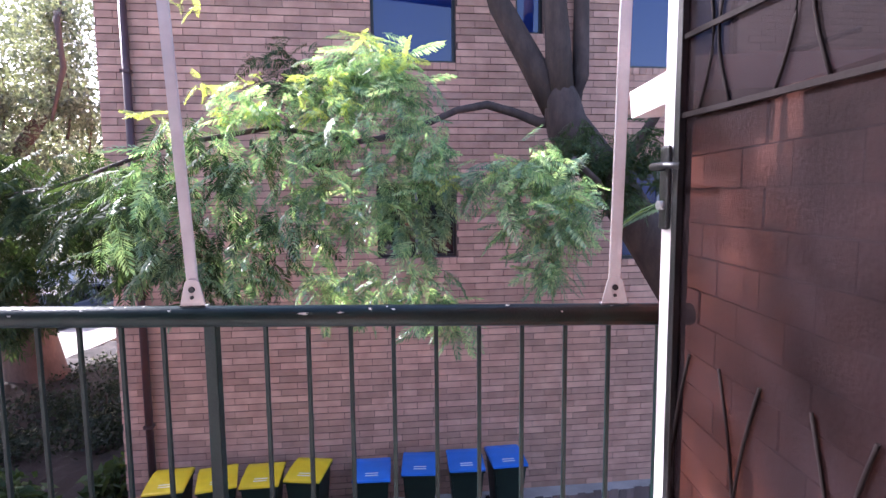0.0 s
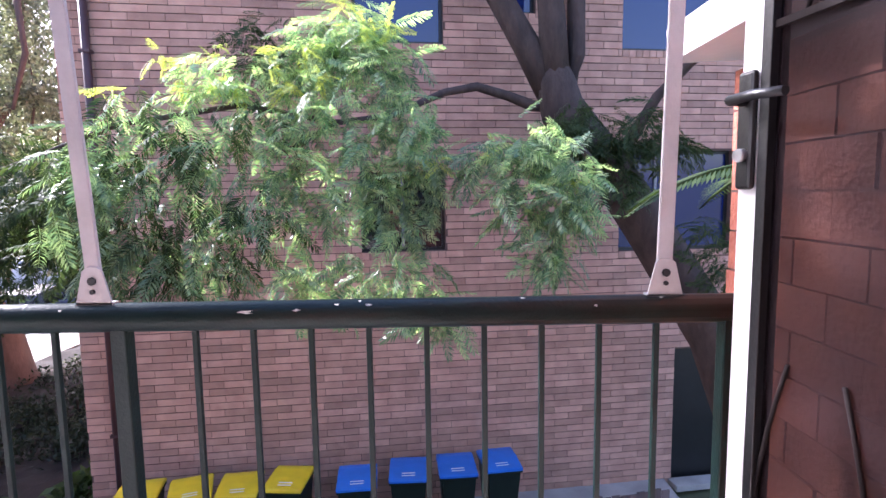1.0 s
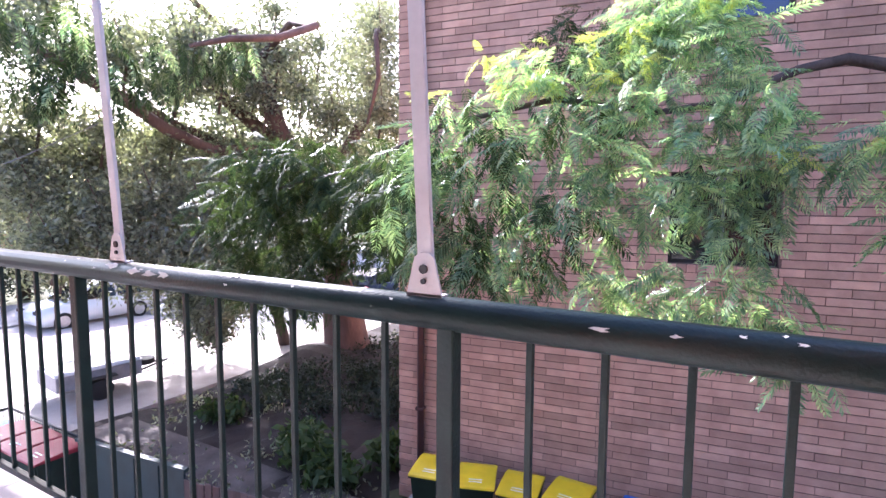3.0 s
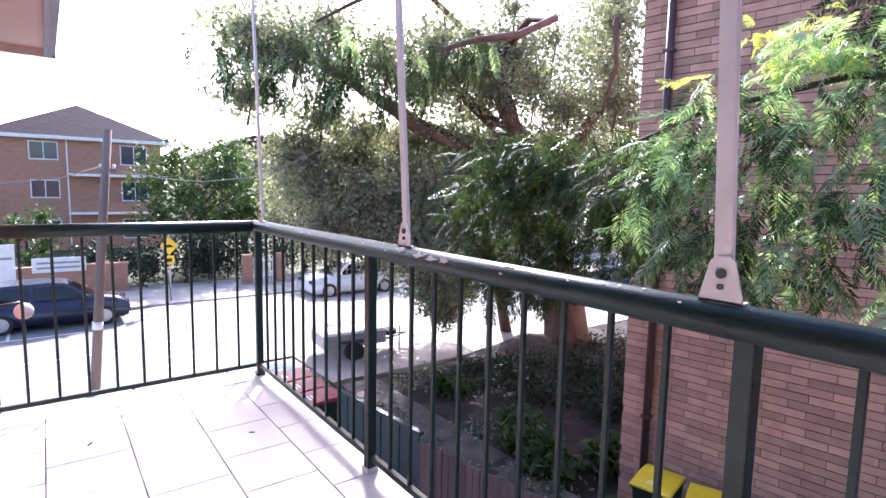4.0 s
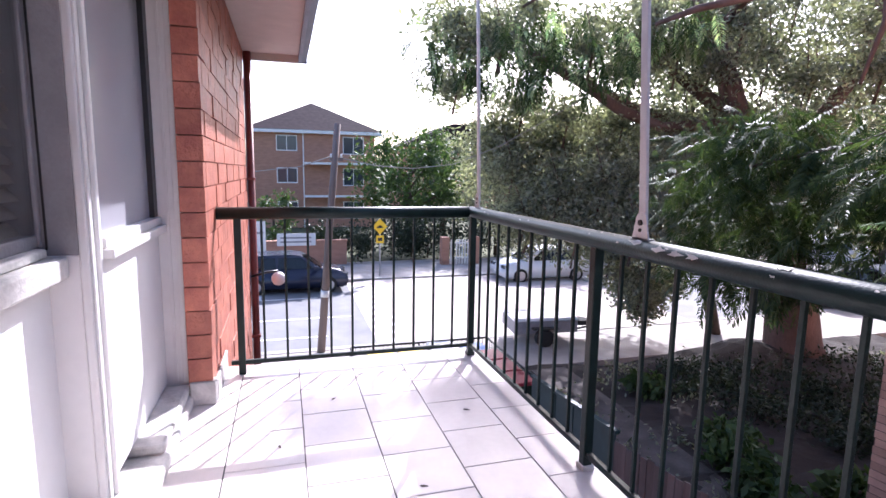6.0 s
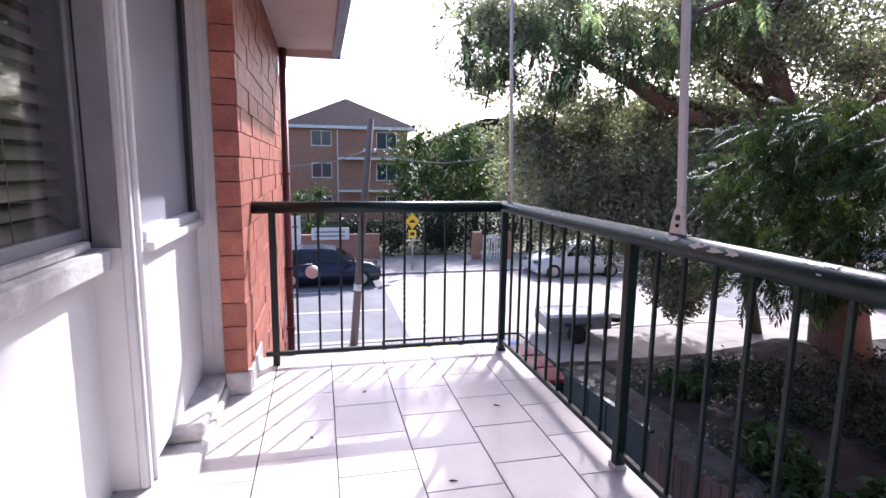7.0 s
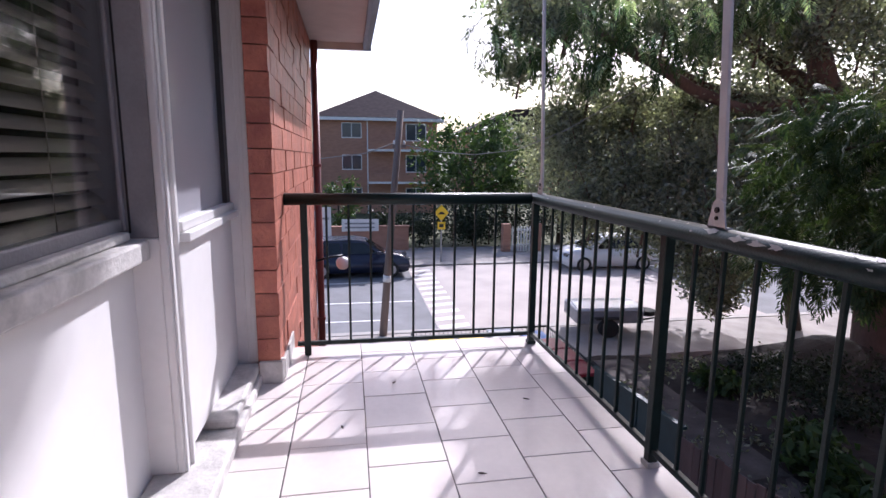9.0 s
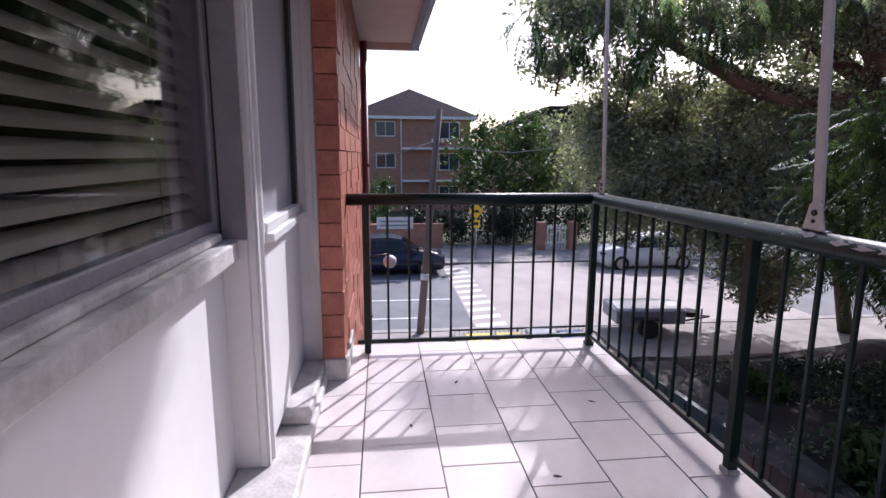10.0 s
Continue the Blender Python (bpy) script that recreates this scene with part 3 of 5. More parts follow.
# brick return east of the rail with a low white-edged roof
east = tagged(part("wall_east", boxed(0.98, 1.6, 0.6, 2.40, GZ, 1.66), M_REDMORTAR), "red brick return wall beside the screen door", "brick wall", kind="structure")
lows, highs = [], []
for r in range(41):
    z = GZ + r * COURSE
    y = 0.6 - (0.125 if r % 2 else 0)
    while y < 2.42:
        a, b_ = max(y, 0.6), min(y + 0.25, 2.42) - 0.007
        y += 0.25
        if b_ - a < 0.03:
            continue
        x = 0.94 + rng.uniform(-0.004, 0.004)
        if z > -0.2 and a > 1.3:
            part("brick", boxed(x, 1.02, a, b_, z, z + COURSE - 0.006), M_REDBRICK, east)
        else:
            lows.append((x, a, z)), highs.append((1.02, b_, z + COURSE - 0.006))
ob = new("brickwork", boxes_mesh("brickwork", lows, highs, M_REDBRICK_I))
ob.parent = east
tagged(ob, kind="stuff")
canopy = tagged(part("canopy", prism(bmesh.new(), [(0.765, 1.665), (1.7, 1.70), (1.7, 1.79), (0.755, 1.77)], "y", 1.93, 2.5), M_WHITE), "white edged canopy over the brick return wall", "canopy", kind="structure")

# ---------------------------------------------------------------- opposite block of flats
TURN = 7.5
flats = thing("apartment_building", (0, 8.4, GZ), "pinkish buff brick block of flats with dark blue windows", "building", turn=TURN)
U0, U1, ZT = -4.9, 9.0, 8.9
OPEN = {"mid_low": (-1.1, 0.11, 3.93, 5.06), "mid_up": (-1.14, 0.11, 6.84, 8.0), "east_up": (2.77, 4.59, 6.82, 8.1),
        "small": (1.02, 1.45, 7.29, 8.1), "east_low": (2.77, 4.62, 3.84, 5.35), "door": (3.75, 4.75, 0.0, 2.25)}
def is_open(u, z):
    return any(a < u < b and c < z < d for a, b, c, d in OPEN.values())
us = sorted({U0, U1} | {v for o in OPEN.values() for v in o[:2]})
zs = sorted({0.0, ZT} | {v for o in OPEN.values() for v in o[2:]})
core = bmesh.new()
for a, b_ in zip(us, us[1:]):
    for c, d in zip(zs, zs[1:]):
        if not is_open((a + b_) / 2, (c + d) / 2):
            box(core, a, b_, 0.012, 0.25, c, d)
bmesh.ops.remove_doubles(core, verts=core.verts, dist=0.0005)
wall = part("wall", core, M_BUFFMORTAR, flats, "long thin pinkish buff bricks with dark joints")
# near-black sheet stands for the unlit rooms behind the windows
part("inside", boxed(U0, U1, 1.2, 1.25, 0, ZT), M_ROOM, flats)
side = part("side_wall", boxed(U0 - 0.0, U0 + 0.25, 0.25, 12, 0, ZT), M_BUFF_I, flats)
part("side_wall", boxed(U1 - 0.25, U1, 0.25, 12, 0, ZT), M_BUFF_I, flats)
part("back_wall", boxed(U0, U1, 11.8, 12, 0, ZT), M_BUFF_I, flats)
hip = bmesh.new()
vs = [hip.verts.new(p) for p in ((U0 - 0.4, -0.4, ZT), (U1 + 0.4, -0.4, ZT), (U1 + 0.4, 12.4, ZT), (U0 - 0.4, 12.4, ZT), (U0 + 5.5, 6, ZT + 2.2), (U1 - 5.5, 6, ZT + 2.2))]
for f in ((0, 1, 5, 4), (1, 2, 5), (2, 3, 4, 5), (3, 0, 4), (3, 2, 1, 0)):
    hip.faces.new([vs[k] for k in f])
part("roof", hip, M_TILEROOF, flats)

def flat_window(key, mullions, glass, label=""):
    a, b_, c, d = OPEN[key]
    w = part("window", boxed(a, b_, 0.10, 0.15, c, c + 0.045), M_BLACK, flats, label)
    part("frame", boxed(a, b_, 0.10, 0.15, d - 0.045, d), M_BLACK, w)
    part("frame", boxed(a, a + 0.045, 0.10, 0.15, c + 0.045, d - 0.045), M_BLACK, w)
    part("frame", boxed(b_ - 0.045, b_, 0.10, 0.15, c + 0.045, d - 0.045), M_BLACK, w)
    for m in mullions:
        part("mullion", boxed(m - 0.02, m + 0.02, 0.095, 0.15, c + 0.045, d - 0.045), M_GREYFRAME, w)
    part("pane", boxed(a + 0.045, b_ - 0.045, 0.125, 0.133, c + 0.045, d - 0.045), glass, w)
    n = max(3, int((b_ - a) / 0.105))
    for k in range(n):
        u = a + (b_ - a) * k / n
        part("sill_brick", boxed(u, u + (b_ - a) / n - 0.008, -0.012, 0.10, c - 0.105, c - 0.008), M_BUFF, w)
flat_window("mid_low", (-0.5,), G_DARK, "dark framed window half hidden by leaves")
flat_window("mid_up", (), G_BLUE, "dark blue curtained window")
flat_window("east_up", (3.65,), G_BLUE, "dark blue reflecting sliding window")
flat_window("small", (), G_BLUE, "small dark window")
flat_window("east_low", (3.40,), G_BLUE, "dark blue reflecting sliding window")
# black sheet stands for the darkness inside the open doorway
dr = part("door", boxed(3.75, 4.75, 0.14, 0.2, 0, 2.25), M_BLACK, flats, "recessed doorway, a black sheet standing for its dark inside")
part("step", boxed(3.7, 4.8, -0.25, 0.012, 0, 0.1, 0.01), M_CONCRETE, flats)

# brick courses of the flats: the stretch nearest the balcony piece by piece
BC, BL = 0.1035, 0.46
lows, highs, near = [], [], 0
for r in range(int(ZT / BC)):
    z = r * BC
    u = U0 - (r * 0.23 + rng.uniform(-0.03, 0.03)) % BL
    while u < U1:
        a, b_ = max(u, U0), min(u + BL, U1) - 0.008
        u += BL
        cuts = [(a, b_)]
        for o in OPEN.values():
            if o[2] - 0.11 < z + 0.03 and z + 0.06 < o[3]:
                cuts = [q for p in cuts for q in ((p[0], min(p[1], o[0] - 0.004)), (max(p[0], o[1] + 0.004), p[1]))]
        for p in cuts:
            if p[1] - p[0] < 0.03:
                continue
            dy = rng.uniform(-0.007, 0.004)
            if 0.15 < p[0] < 2.6 and 3.2 < z < 6.9 and near < 300:
                near += 1
                part("brick", boxed(p[0], p[1], dy, 0.03, z, z + BC - 0.013), M_BUFF, wall)
            else:
                lows.append((p[0], dy, z)), highs.append((p[1], 0.03, z + BC - 0.013))
ob = new("brickwork", boxes_mesh("brickwork", lows, highs, M_BUFF_I))
ob.parent = wall
tagged(ob, kind="stuff")
pipe = part("downpipe", tube(bmesh.new(), [(-4.5, -0.06, 0), (-4.5, -0.06, ZT)], 0.055), M_PIPE, flats, "dark brown downpipe")
for z in (1.5, 3.2, 4.9, 6.6):
    part("clip", boxed(-4.565, -4.435, -0.12, 0.0, z, z + 0.04), M_PIPE, pipe)
part("vent_pipe", tube(bmesh.new(), [(1.95, -0.08, 5.6), (1.95, -0.08, ZT)], 0.06), M_BARK, flats, "brown vent pipe")

# ---------------------------------------------------------------- wheelie bins
def wheelie_bin(name, lid_mat, label, group):
    w = thing(name, (0, 0, 0), label, "wheelie bin", group)
    b = bmesh.new()
    lo = [(-0.20, -0.24), (0.20, -0.24), (0.20, 0.26), (-0.20, 0.26)]
    hi = [(-0.27, -0.34), (0.27, -0.34), (0.27, 0.33), (-0.27, 0.33)]
    va, vb = [b.verts.new((x, y, 0.06)) for x, y in lo], [b.verts.new((x, y, 0.95)) for x, y in hi]
    for k in range(4):
        b.faces.new((va[k], va[(k + 1) % 4], vb[(k + 1) % 4], vb[k]))
    b.faces.new(va[::-1])
    b.faces.new(vb)
    bmesh.ops.bevel(b, geom=list(b.edges), offset=0.025, segments=2, affect="EDGES")
    part("body", b, M_BINBODY, w, "dark green ribbed body")
    part("rim", boxed(-0.29, 0.29, -0.36, 0.35, 0.93, 0.965, 0.01), M_BINBODY, w)
    b = bmesh.new()
    prism(b, [(-0.375, 0.962), (-0.375, 0.98), (-0.33, 1.0), (-0.05, 1.025), (0.20, 1.03), (0.35, 1.01), (0.36, 0.966)], "x", -0.295, 0.295)
    bmesh.ops.bevel(b, geom=list(b.edges), offset=0.012, segments=2, affect="EDGES")
    lid = part("lid", b, lid_mat, w)
    for k in range(2):
        part("print_bar", prism(bmesh.new(), [(-0.24 + k * 0.06, 1.0065 + k * 0.0054), (-0.22 + k * 0.06, 1.0083 + k * 0.0054), (-0.22 + k * 0.06, 1.0118 + k * 0.0054), (-0.24 + k * 0.06, 1.01 + k * 0.0054)], "x", -0.10, 0.10), M_WHITE, lid)
    part("handle", tube(bmesh.new(), [(-0.22, 0.34, 0.93), (-0.22, 0.42, 0.95), (0.22, 0.42, 0.95), (0.22, 0.34, 0.93)], 0.013, 8), M_BINBODY, w)
    for x in (-0.24, 0.24):
        b = bmesh.new()
        bmesh.ops.create_cone(b, cap_ends=True, segments=18, radius1=0.10, radius2=0.10, depth=0.05, matrix=pose(x, 0.27, 0.10, 0, 90, 0))
        part("wheel", b, M_TYRE, w)
    return w

yb = wheelie_bin("wheelie_bin", M_YELLOW, "wheelie bin with a closed yellow lid", "bins by the brick wall")
bb = wheelie_bin("wheelie_bin", M_BLUE, "wheelie bin with a closed blue lid", "bins by the brick wall")
BIN_Y = [(-3.85, 7.12, 12), (-3.22, 7.20, 20), (-2.62, 7.28, 8), (-2.02, 7.42, -4)]
BIN_B = [(-1.12, 7.42, 6), (-0.45, 7.60, 2), (0.20, 7.70, 5), (0.80, 7.82, 9)]
for base, places in ((yb, BIN_Y), (bb, BIN_B)):
    base.matrix_world = pose(*places[0][:2], GZ + 0.10, 0, 0, places[0][2])
    base.scale = (0.88, 0.86, 0.94)
    for x, y, a in places[1:]:
        copy_thing(base, pose(x, y, GZ + 0.10, 0, 0, a))
tagged(part("bin_slab", boxed(-4.6, 3.6, 6.75, 8.9, GZ - 0.02, GZ + 0.10), M_CONCRETE), "concrete slab beneath the bins", "slab", kind="structure")

# paling fence between the yard and the bins
fence = thing("paling_fence", (-5.8, 4.75, GZ), "weathered grey timber paling fence", "fence", turn=math.degrees(math.atan2(1.6, 8.3)))
pal = mesh_of("paling", boxed(-0.048, 0.048, -0.009, 0.009, 0.0, 1.42, 0.003), M_TIMBER)
for k in range(84):
    ob = new("paling", pal)
    ob.parent, ob.location = fence, (k * 0.102, 0.012 * math.sin(k * 5.3), 0.012 * math.sin(k * 2.7) - 0.01)
for z in (0.3, 1.15):
    part("rail", boxed(-0.05, 8.5, 0.022, 0.06, z, z + 0.07), M_TIMBER, fence)

# ---------------------------------------------------------------- leaves
def turned(n):
    """Random turns, as n x 3 x 3."""
    q = rng.normal(size=(n, 4))
    q /= np.linalg.norm(q, axis=1)[:, None]
    w, x, y, z = q.T
    return np.stack([1 - 2 * (y * y + z * z), 2 * (x * y - z * w), 2 * (x * z + y * w), 2 * (x * y + z * w), 1 - 2 * (x * x + z * z),
                     2 * (y * z - x * w), 2 * (x * z - y * w), 2 * (y * z + x * w), 1 - 2 * (x * x + y * y)], 1).reshape(n, 3, 3)


LEAF = np.array([[-1, 0, 0], [0, -0.42, 0.06], [1, 0, -0.1], [0, 0.42, 0.06]])


def clump(centre, radii, count, size, hollow=0.35):
    """Loose leaves in a ragged ball."""
    d = rng.normal(size=(count, 3))
    d /= np.linalg.norm(d, axis=1)[:, None]
    r = (hollow + (1 - hollow) * rng.random(count)) * (1 + 0.28 * np.sin(d[:, 0] * 5 + centre[0]) * np.cos(d[:, 2] * 4 + centre[1]))
    c = np.asarray(centre) + d * r[:, None] * np.asarray(radii)
    s = size * rng.uniform(0.6, 1.3, count)
    return c[:, None, :] + np.einsum("nij,kj->nki", turned(count), LEAF) * s[:, None, None]


def frond_shape(length, pairs=15, droop=0.3):
    """One feathery leaf along +x: a bent stalk with a comb of narrow blades, as quads."""
    out = []
    for k in range(pairs):
        f = 0.10 + 0.90 * (k + 0.5) / pairs
        x, z = f * length, -droop * length * f * f
        pl = length * 0.27 * (0.40 + 0.60 * math.sin(math.pi * min(1, 0.1 + f * 0.86)))
        for sgn in (-1, 1):
            ang = sgn * radians(66 - 30 * f + 5 * math.sin(k * 2.3 + sgn))
            ax = np.array([math.cos(ang), math.sin(ang), -0.22 - 0.12 * math.sin(k * 1.7)])
            wv = np.array([math.cos(ang - sgn * 1.4), math.sin(ang - sgn * 1.4), 0.35 * sgn]) * length * 0.020
            p = np.array([x, 0, z])
            mid = p + ax * pl * 0.5 + (0, 0, 0.006)
            out.append([p, mid - wv, p + ax * pl - (0, 0, 0.15 * pl), mid + wv])
    for k in range(6):
        a, b_ = 0.165 * k * length, 0.165 * (k + 1) * length
        za, zb = -droop * length * (a / length) ** 2, -droop * length * (b_ / length) ** 2
        out.append([(a, -0.003, za), (b_, -0.002, zb), (b_, 0.002, zb), (a, 0.003, za)])
    return np.array(out)


SHAPES = [frond_shape(0.44, droop=d) for d in (0.1, 0.28, 0.5)]


def fronds(clusters, per, size=1.0, fall=-0.35):
    """Feathery leaves springing outwards and down from each cluster's middle."""
    out = []
    for x, y, z, r in clusters:
        for _ in range(per):
            yaw = rng.uniform(0, 2 * math.pi)
            pitch = rng.normal(fall, 0.38)
            roll = rng.normal(0, 0.5)
            m = np.array(Euler((roll, -pitch, yaw)).to_matrix())
            d = rng.normal(size=3)
            d /= np.linalg.norm(d)
            base = np.array((x, y, z)) + d * r * rng.random() ** 0.5 * 0.85
            out.append((SHAPES[int(rng.integers(3))] * (size * rng.uniform(0.7, 1.15))) @ m.T + base)
    return np.concatenate(out)


JAC_MAIN = [(-0.75, 5.6, 2.75, 0.3), (-0.55, 5.5, 2.5, 0.35), (-1.0, 5.6, 2.6, 0.3), (-0.1, 5.1, 1.5, 0.3), (-0.9, 5.5, 2.5, 0.35), (-1.3, 5.5, 2.3, 0.35), (-1.8, 5.1, 2.2, 0.3), (-1.4, 5.1, 1.9, 0.4), (-0.9, 5.1, 2.0, 0.45), (-0.4, 5.3, 2.2, 0.4),
            (-0.2, 5.2, 1.8, 0.35), (-0.6, 5.0, 1.6, 0.4), (-1.1, 4.9, 1.5, 0.4), (-1.6, 4.7, 1.7, 0.4), (-2.1, 4.6, 1.8, 0.35), (-2.2, 4.3, 1.5, 0.4)]
JAC_LOW = [(-1.8, 4.5, 1.3, 0.4), (-1.4, 4.7, 1.2, 0.35), (-1.0, 4.8, 1.1, 0.35), (-0.5, 5.0, 1.2, 0.3), (-0.2, 5.0, 1.1, 0.35), (-1.8, 4.4, 0.8, 0.35),
           (-2.0, 4.3, 1.0, 0.35), (-1.5, 4.5, 0.9, 0.3), (-1.0, 4.7, 0.6, 0.3), (-0.6, 4.8, 0.6, 0.35), (-0.2, 4.8, 0.6, 0.35), (0.0, 4.8, 0.3, 0.25), (-2.3, 4.2, 1.3, 0.4)]
# low left clusters that take the leaf colours with shade painted in
JAC_SHADED = [c for c in JAC_MAIN + JAC_LOW if c[0] < -1.25 and c[2] < 1.95] + [(-2.6, 4.6, 1.5, 0.35), (-2.4, 4.5, 0.9, 0.3)]
JAC_MAIN, JAC_LOW = [c for c in JAC_MAIN if c not in JAC_SHADED], [c for c in JAC_LOW if c not in JAC_SHADED]
JAC_RIGHT = [(0.4, 4.9, 1.5, 0.28), (0.7, 4.7, 1.6, 0.3), (0.9, 4.7, 1.5, 0.28), (0.6, 4.7, 1.2, 0.3), (0.9, 4.6, 1.1, 0.3), (1.0, 4.5, 1.3, 0.25), (0.8, 4.6, 0.8, 0.2)]
JAC_TIP = [(-2.7, 5.15, 2.12, 0.06), (-2.25, 5.2, 2.40, 0.08), (-2.05, 5.1, 2.15, 0.1), (-1.76, 5.2, 2.43, 0.10), (-1.4, 5.2, 2.38, 0.12), (-1.09, 5.2, 2.43, 0.13), (-0.74, 5.2, 2.80, 0.06),
           (-0.6, 5.2, 2.66, 0.12), (-0.35, 5.2, 2.6, 0.08), (-1.2, 5.1, 2.15, 0.15), (-1.6, 5.0, 2.1, 0.15), (0.42, 5.0, 1.62, 0.08), (-2.15, 4.9, 3.02, 0.14), (-0.9, 5.0, 2.2, 0.15), (0.95, 4.6, 1.35, 0.06), (0.0, 4.9, 1.5, 0.05)]
# unseen clusters added above the view to dapple the wall behind the screen door
JAC_UNSEEN = [(-4.1, 5.25, 5.3, 0.4), (-4.7, 5.4, 5.6, 0.4), (-3.6, 5.1, 5.1, 0.35), (-3.2, 4.3, 4.9, 0.45), (-3.9, 4.7, 5.4, 0.5), (-4.4, 5.0, 5.8, 0.5), (-3.4, 4.9, 5.9, 0.4), (-4.2, 4.3, 4.7, 0.45), (-2.9, 4.2, 5.4, 0.4)]
JAC_BACK = [(1.45, 6.5, 2.05, 0.35), (1.75, 6.5, 1.75, 0.3), (2.2, 6.5, 1.9, 0.3), (1.3, 6.7, 1.7, 0.3), (1.6, 6.8, 1.95, 0.3), (2.5, 6.5, 1.75, 0.3), (-1.9, 6.8, 2.75, 0.35), (-1.3, 6.9, 2.8, 0.3), (2.0, 6.6, 1.8, 0.4), (2.3, 6.5, 1.9, 0.4), (2.0, 6.4, 1.4, 0.3), (2.9, 6.2, 0.7, 0.4), (-2.0, 6.9, 3.0, 0.45), (-1.6, 7.1, 3.0, 0.4), (3.0, 6.1, 0.4, 0.3)]
JAC_LEFT = [(-5.3, 5.0, 1.1, 0.4), (-5.1, 5.0, 0.5, 0.4), (-4.6, 5.0, 0.3, 0.4), (-4.1, 5.0, 0.4, 0.4), (-4.7, 5.0, 1.6, 0.4), (-4.1, 5.0, 1.6, 0.35), (-4.9, 5.3, 0.9, 0.5), (-4.4, 5.4, 0.8, 0.5), (-4.7, 4.7, 1.4, 0.55), (-4.3, 4.9, 1.1, 0.6), (-4.0, 5.1, 1.4, 0.6), (-3.6, 5.2, 1.1, 0.6), (-3.5, 5.3, 1.5, 0.55), (-4.1, 5.1, 0.7, 0.5), (-3.3, 5.2, 0.9, 0.5), (-2.9, 4.8, 1.3, 0.4)]
JAC_TOP = [(-0.38 + (x + 0.38) * 1.6, 0.88 + (y - 0.88) * 1.6, 1.21 + (z - 1.21) * 1.38, r * 1.25) for x, y, z, r in [(-8.1, 2.9, 3.4, 0.6), (-7.9, 3.5, 3.0, 0.6), (-7.3, 3.8, 3.2, 0.7), (-7.0, 4.3, 3.4, 0.7), (-6.8, 4.7, 2.9, 0.6), (-6.5, 5.2, 3.3, 0.6), (-7.2, 4.1, 2.7, 0.5), (-6.1, 5.7, 3.4, 0.5)]]

jac = thing("jacaranda_tree", (3.6, 6.5, GZ), "leaning jacaranda with feathery sunlit green leaves before the flats", "tree")
off = Vector((3.6, 6.5, GZ))
def limb(name, pts, radii, parent, mat, origin, sides=10):
    return part(name, tube(bmesh.new(), [Vector(p) - origin for p in pts], radii, sides), mat, parent)
limb("trunk", [(3.9, 6.5, GZ - 0.1), (3.75, 6.65, -2.0), (3.3, 6.9, -0.5), (2.85, 7.1, 0.3), (2.5, 7.2, 0.9), (2.05, 7.3, 1.6), (1.55, 7.4, 2.25), (1.47, 7.44, 2.6), (1.40, 7.46, 3.0)],
     [0.36, 0.32, 0.31, 0.29, 0.28, 0.27, 0.28, 0.25, 0.13], jac, M_BARK, off, 14)
for pts, r in (([(1.42, 7.45, 2.5), (1.1, 7.5, 3.1), (0.68, 7.55, 3.85), (0.3, 7.6, 5.0)], [0.2, 0.17, 0.15, 0.1]),
               ([(1.6, 7.42, 2.3), (1.72, 7.4, 2.9), (1.73, 7.45, 3.9), (1.8, 7.4, 5.5)], [0.16, 0.11, 0.10, 0.08]),
               ([(1.46, 7.42, 2.55), (1.42, 7.4, 3.3), (1.36, 7.45, 4.1), (1.4, 7.4, 5.5)], [0.2, 0.17, 0.15, 0.12]),
               ([(1.5, 7.42, 2.3), (1.2, 7.46, 2.32), (0.9, 7.5, 2.45), (0.5, 7.4, 2.55), (0.1, 7.2, 2.45), (-0.5, 6.6, 2.1), (-0.9, 5.6, 1.9), (-1.2, 5.0, 1.6)], [0.08, 0.07, 0.06, 0.055, 0.045, 0.035, 0.025, 0.015]),
               ([(2.0, 7.25, 1.3), (2.6, 7.1, 2.35), (2.9, 6.9, 2.7), (3.2, 6.7, 2.9), (3.6, 6.5, 2.85), (4.4, 6.2, 3.1)], [0.09, 0.06, 0.055, 0.05, 0.04, 0.03]),
               ([(2.1, 7.2, 1.1), (1.7, 6.4, 1.5), (1.2, 5.4, 1.7), (0.8, 4.8, 1.4)], [0.06, 0.04, 0.025, 0.012]),
               ([(-0.9, 5.6, 1.9), (-1.6, 5.2, 2.0), (-2.4, 4.8, 1.8), (-3.4, 5.0, 1.5), (-4.4, 4.9, 1.3)], [0.025, 0.024, 0.02, 0.02, 0.012]),
               ([(-0.9, 5.25, 1.35), (-0.78, 5.2, 1.2), (-0.8, 5.15, 0.95)], [0.012, 0.010, 0.006]),
               ([(-0.55, 5.2, 1.45), (-0.5, 5.15, 1.2), (-0.2, 5.0, 0.8)], [0.012, 0.010, 0.006]),
               ([(1.5, 7.4, 4.6), (-1.5, 6.6, 5.0), (-4.5, 5.6, 4.6), (-8.4, 6.2, 4.9), (-11.0, 5.6, 4.6)], [0.08, 0.07, 0.06, 0.05, 0.03])):
    limb("branch", pts, r, jac, M_BARK, off)
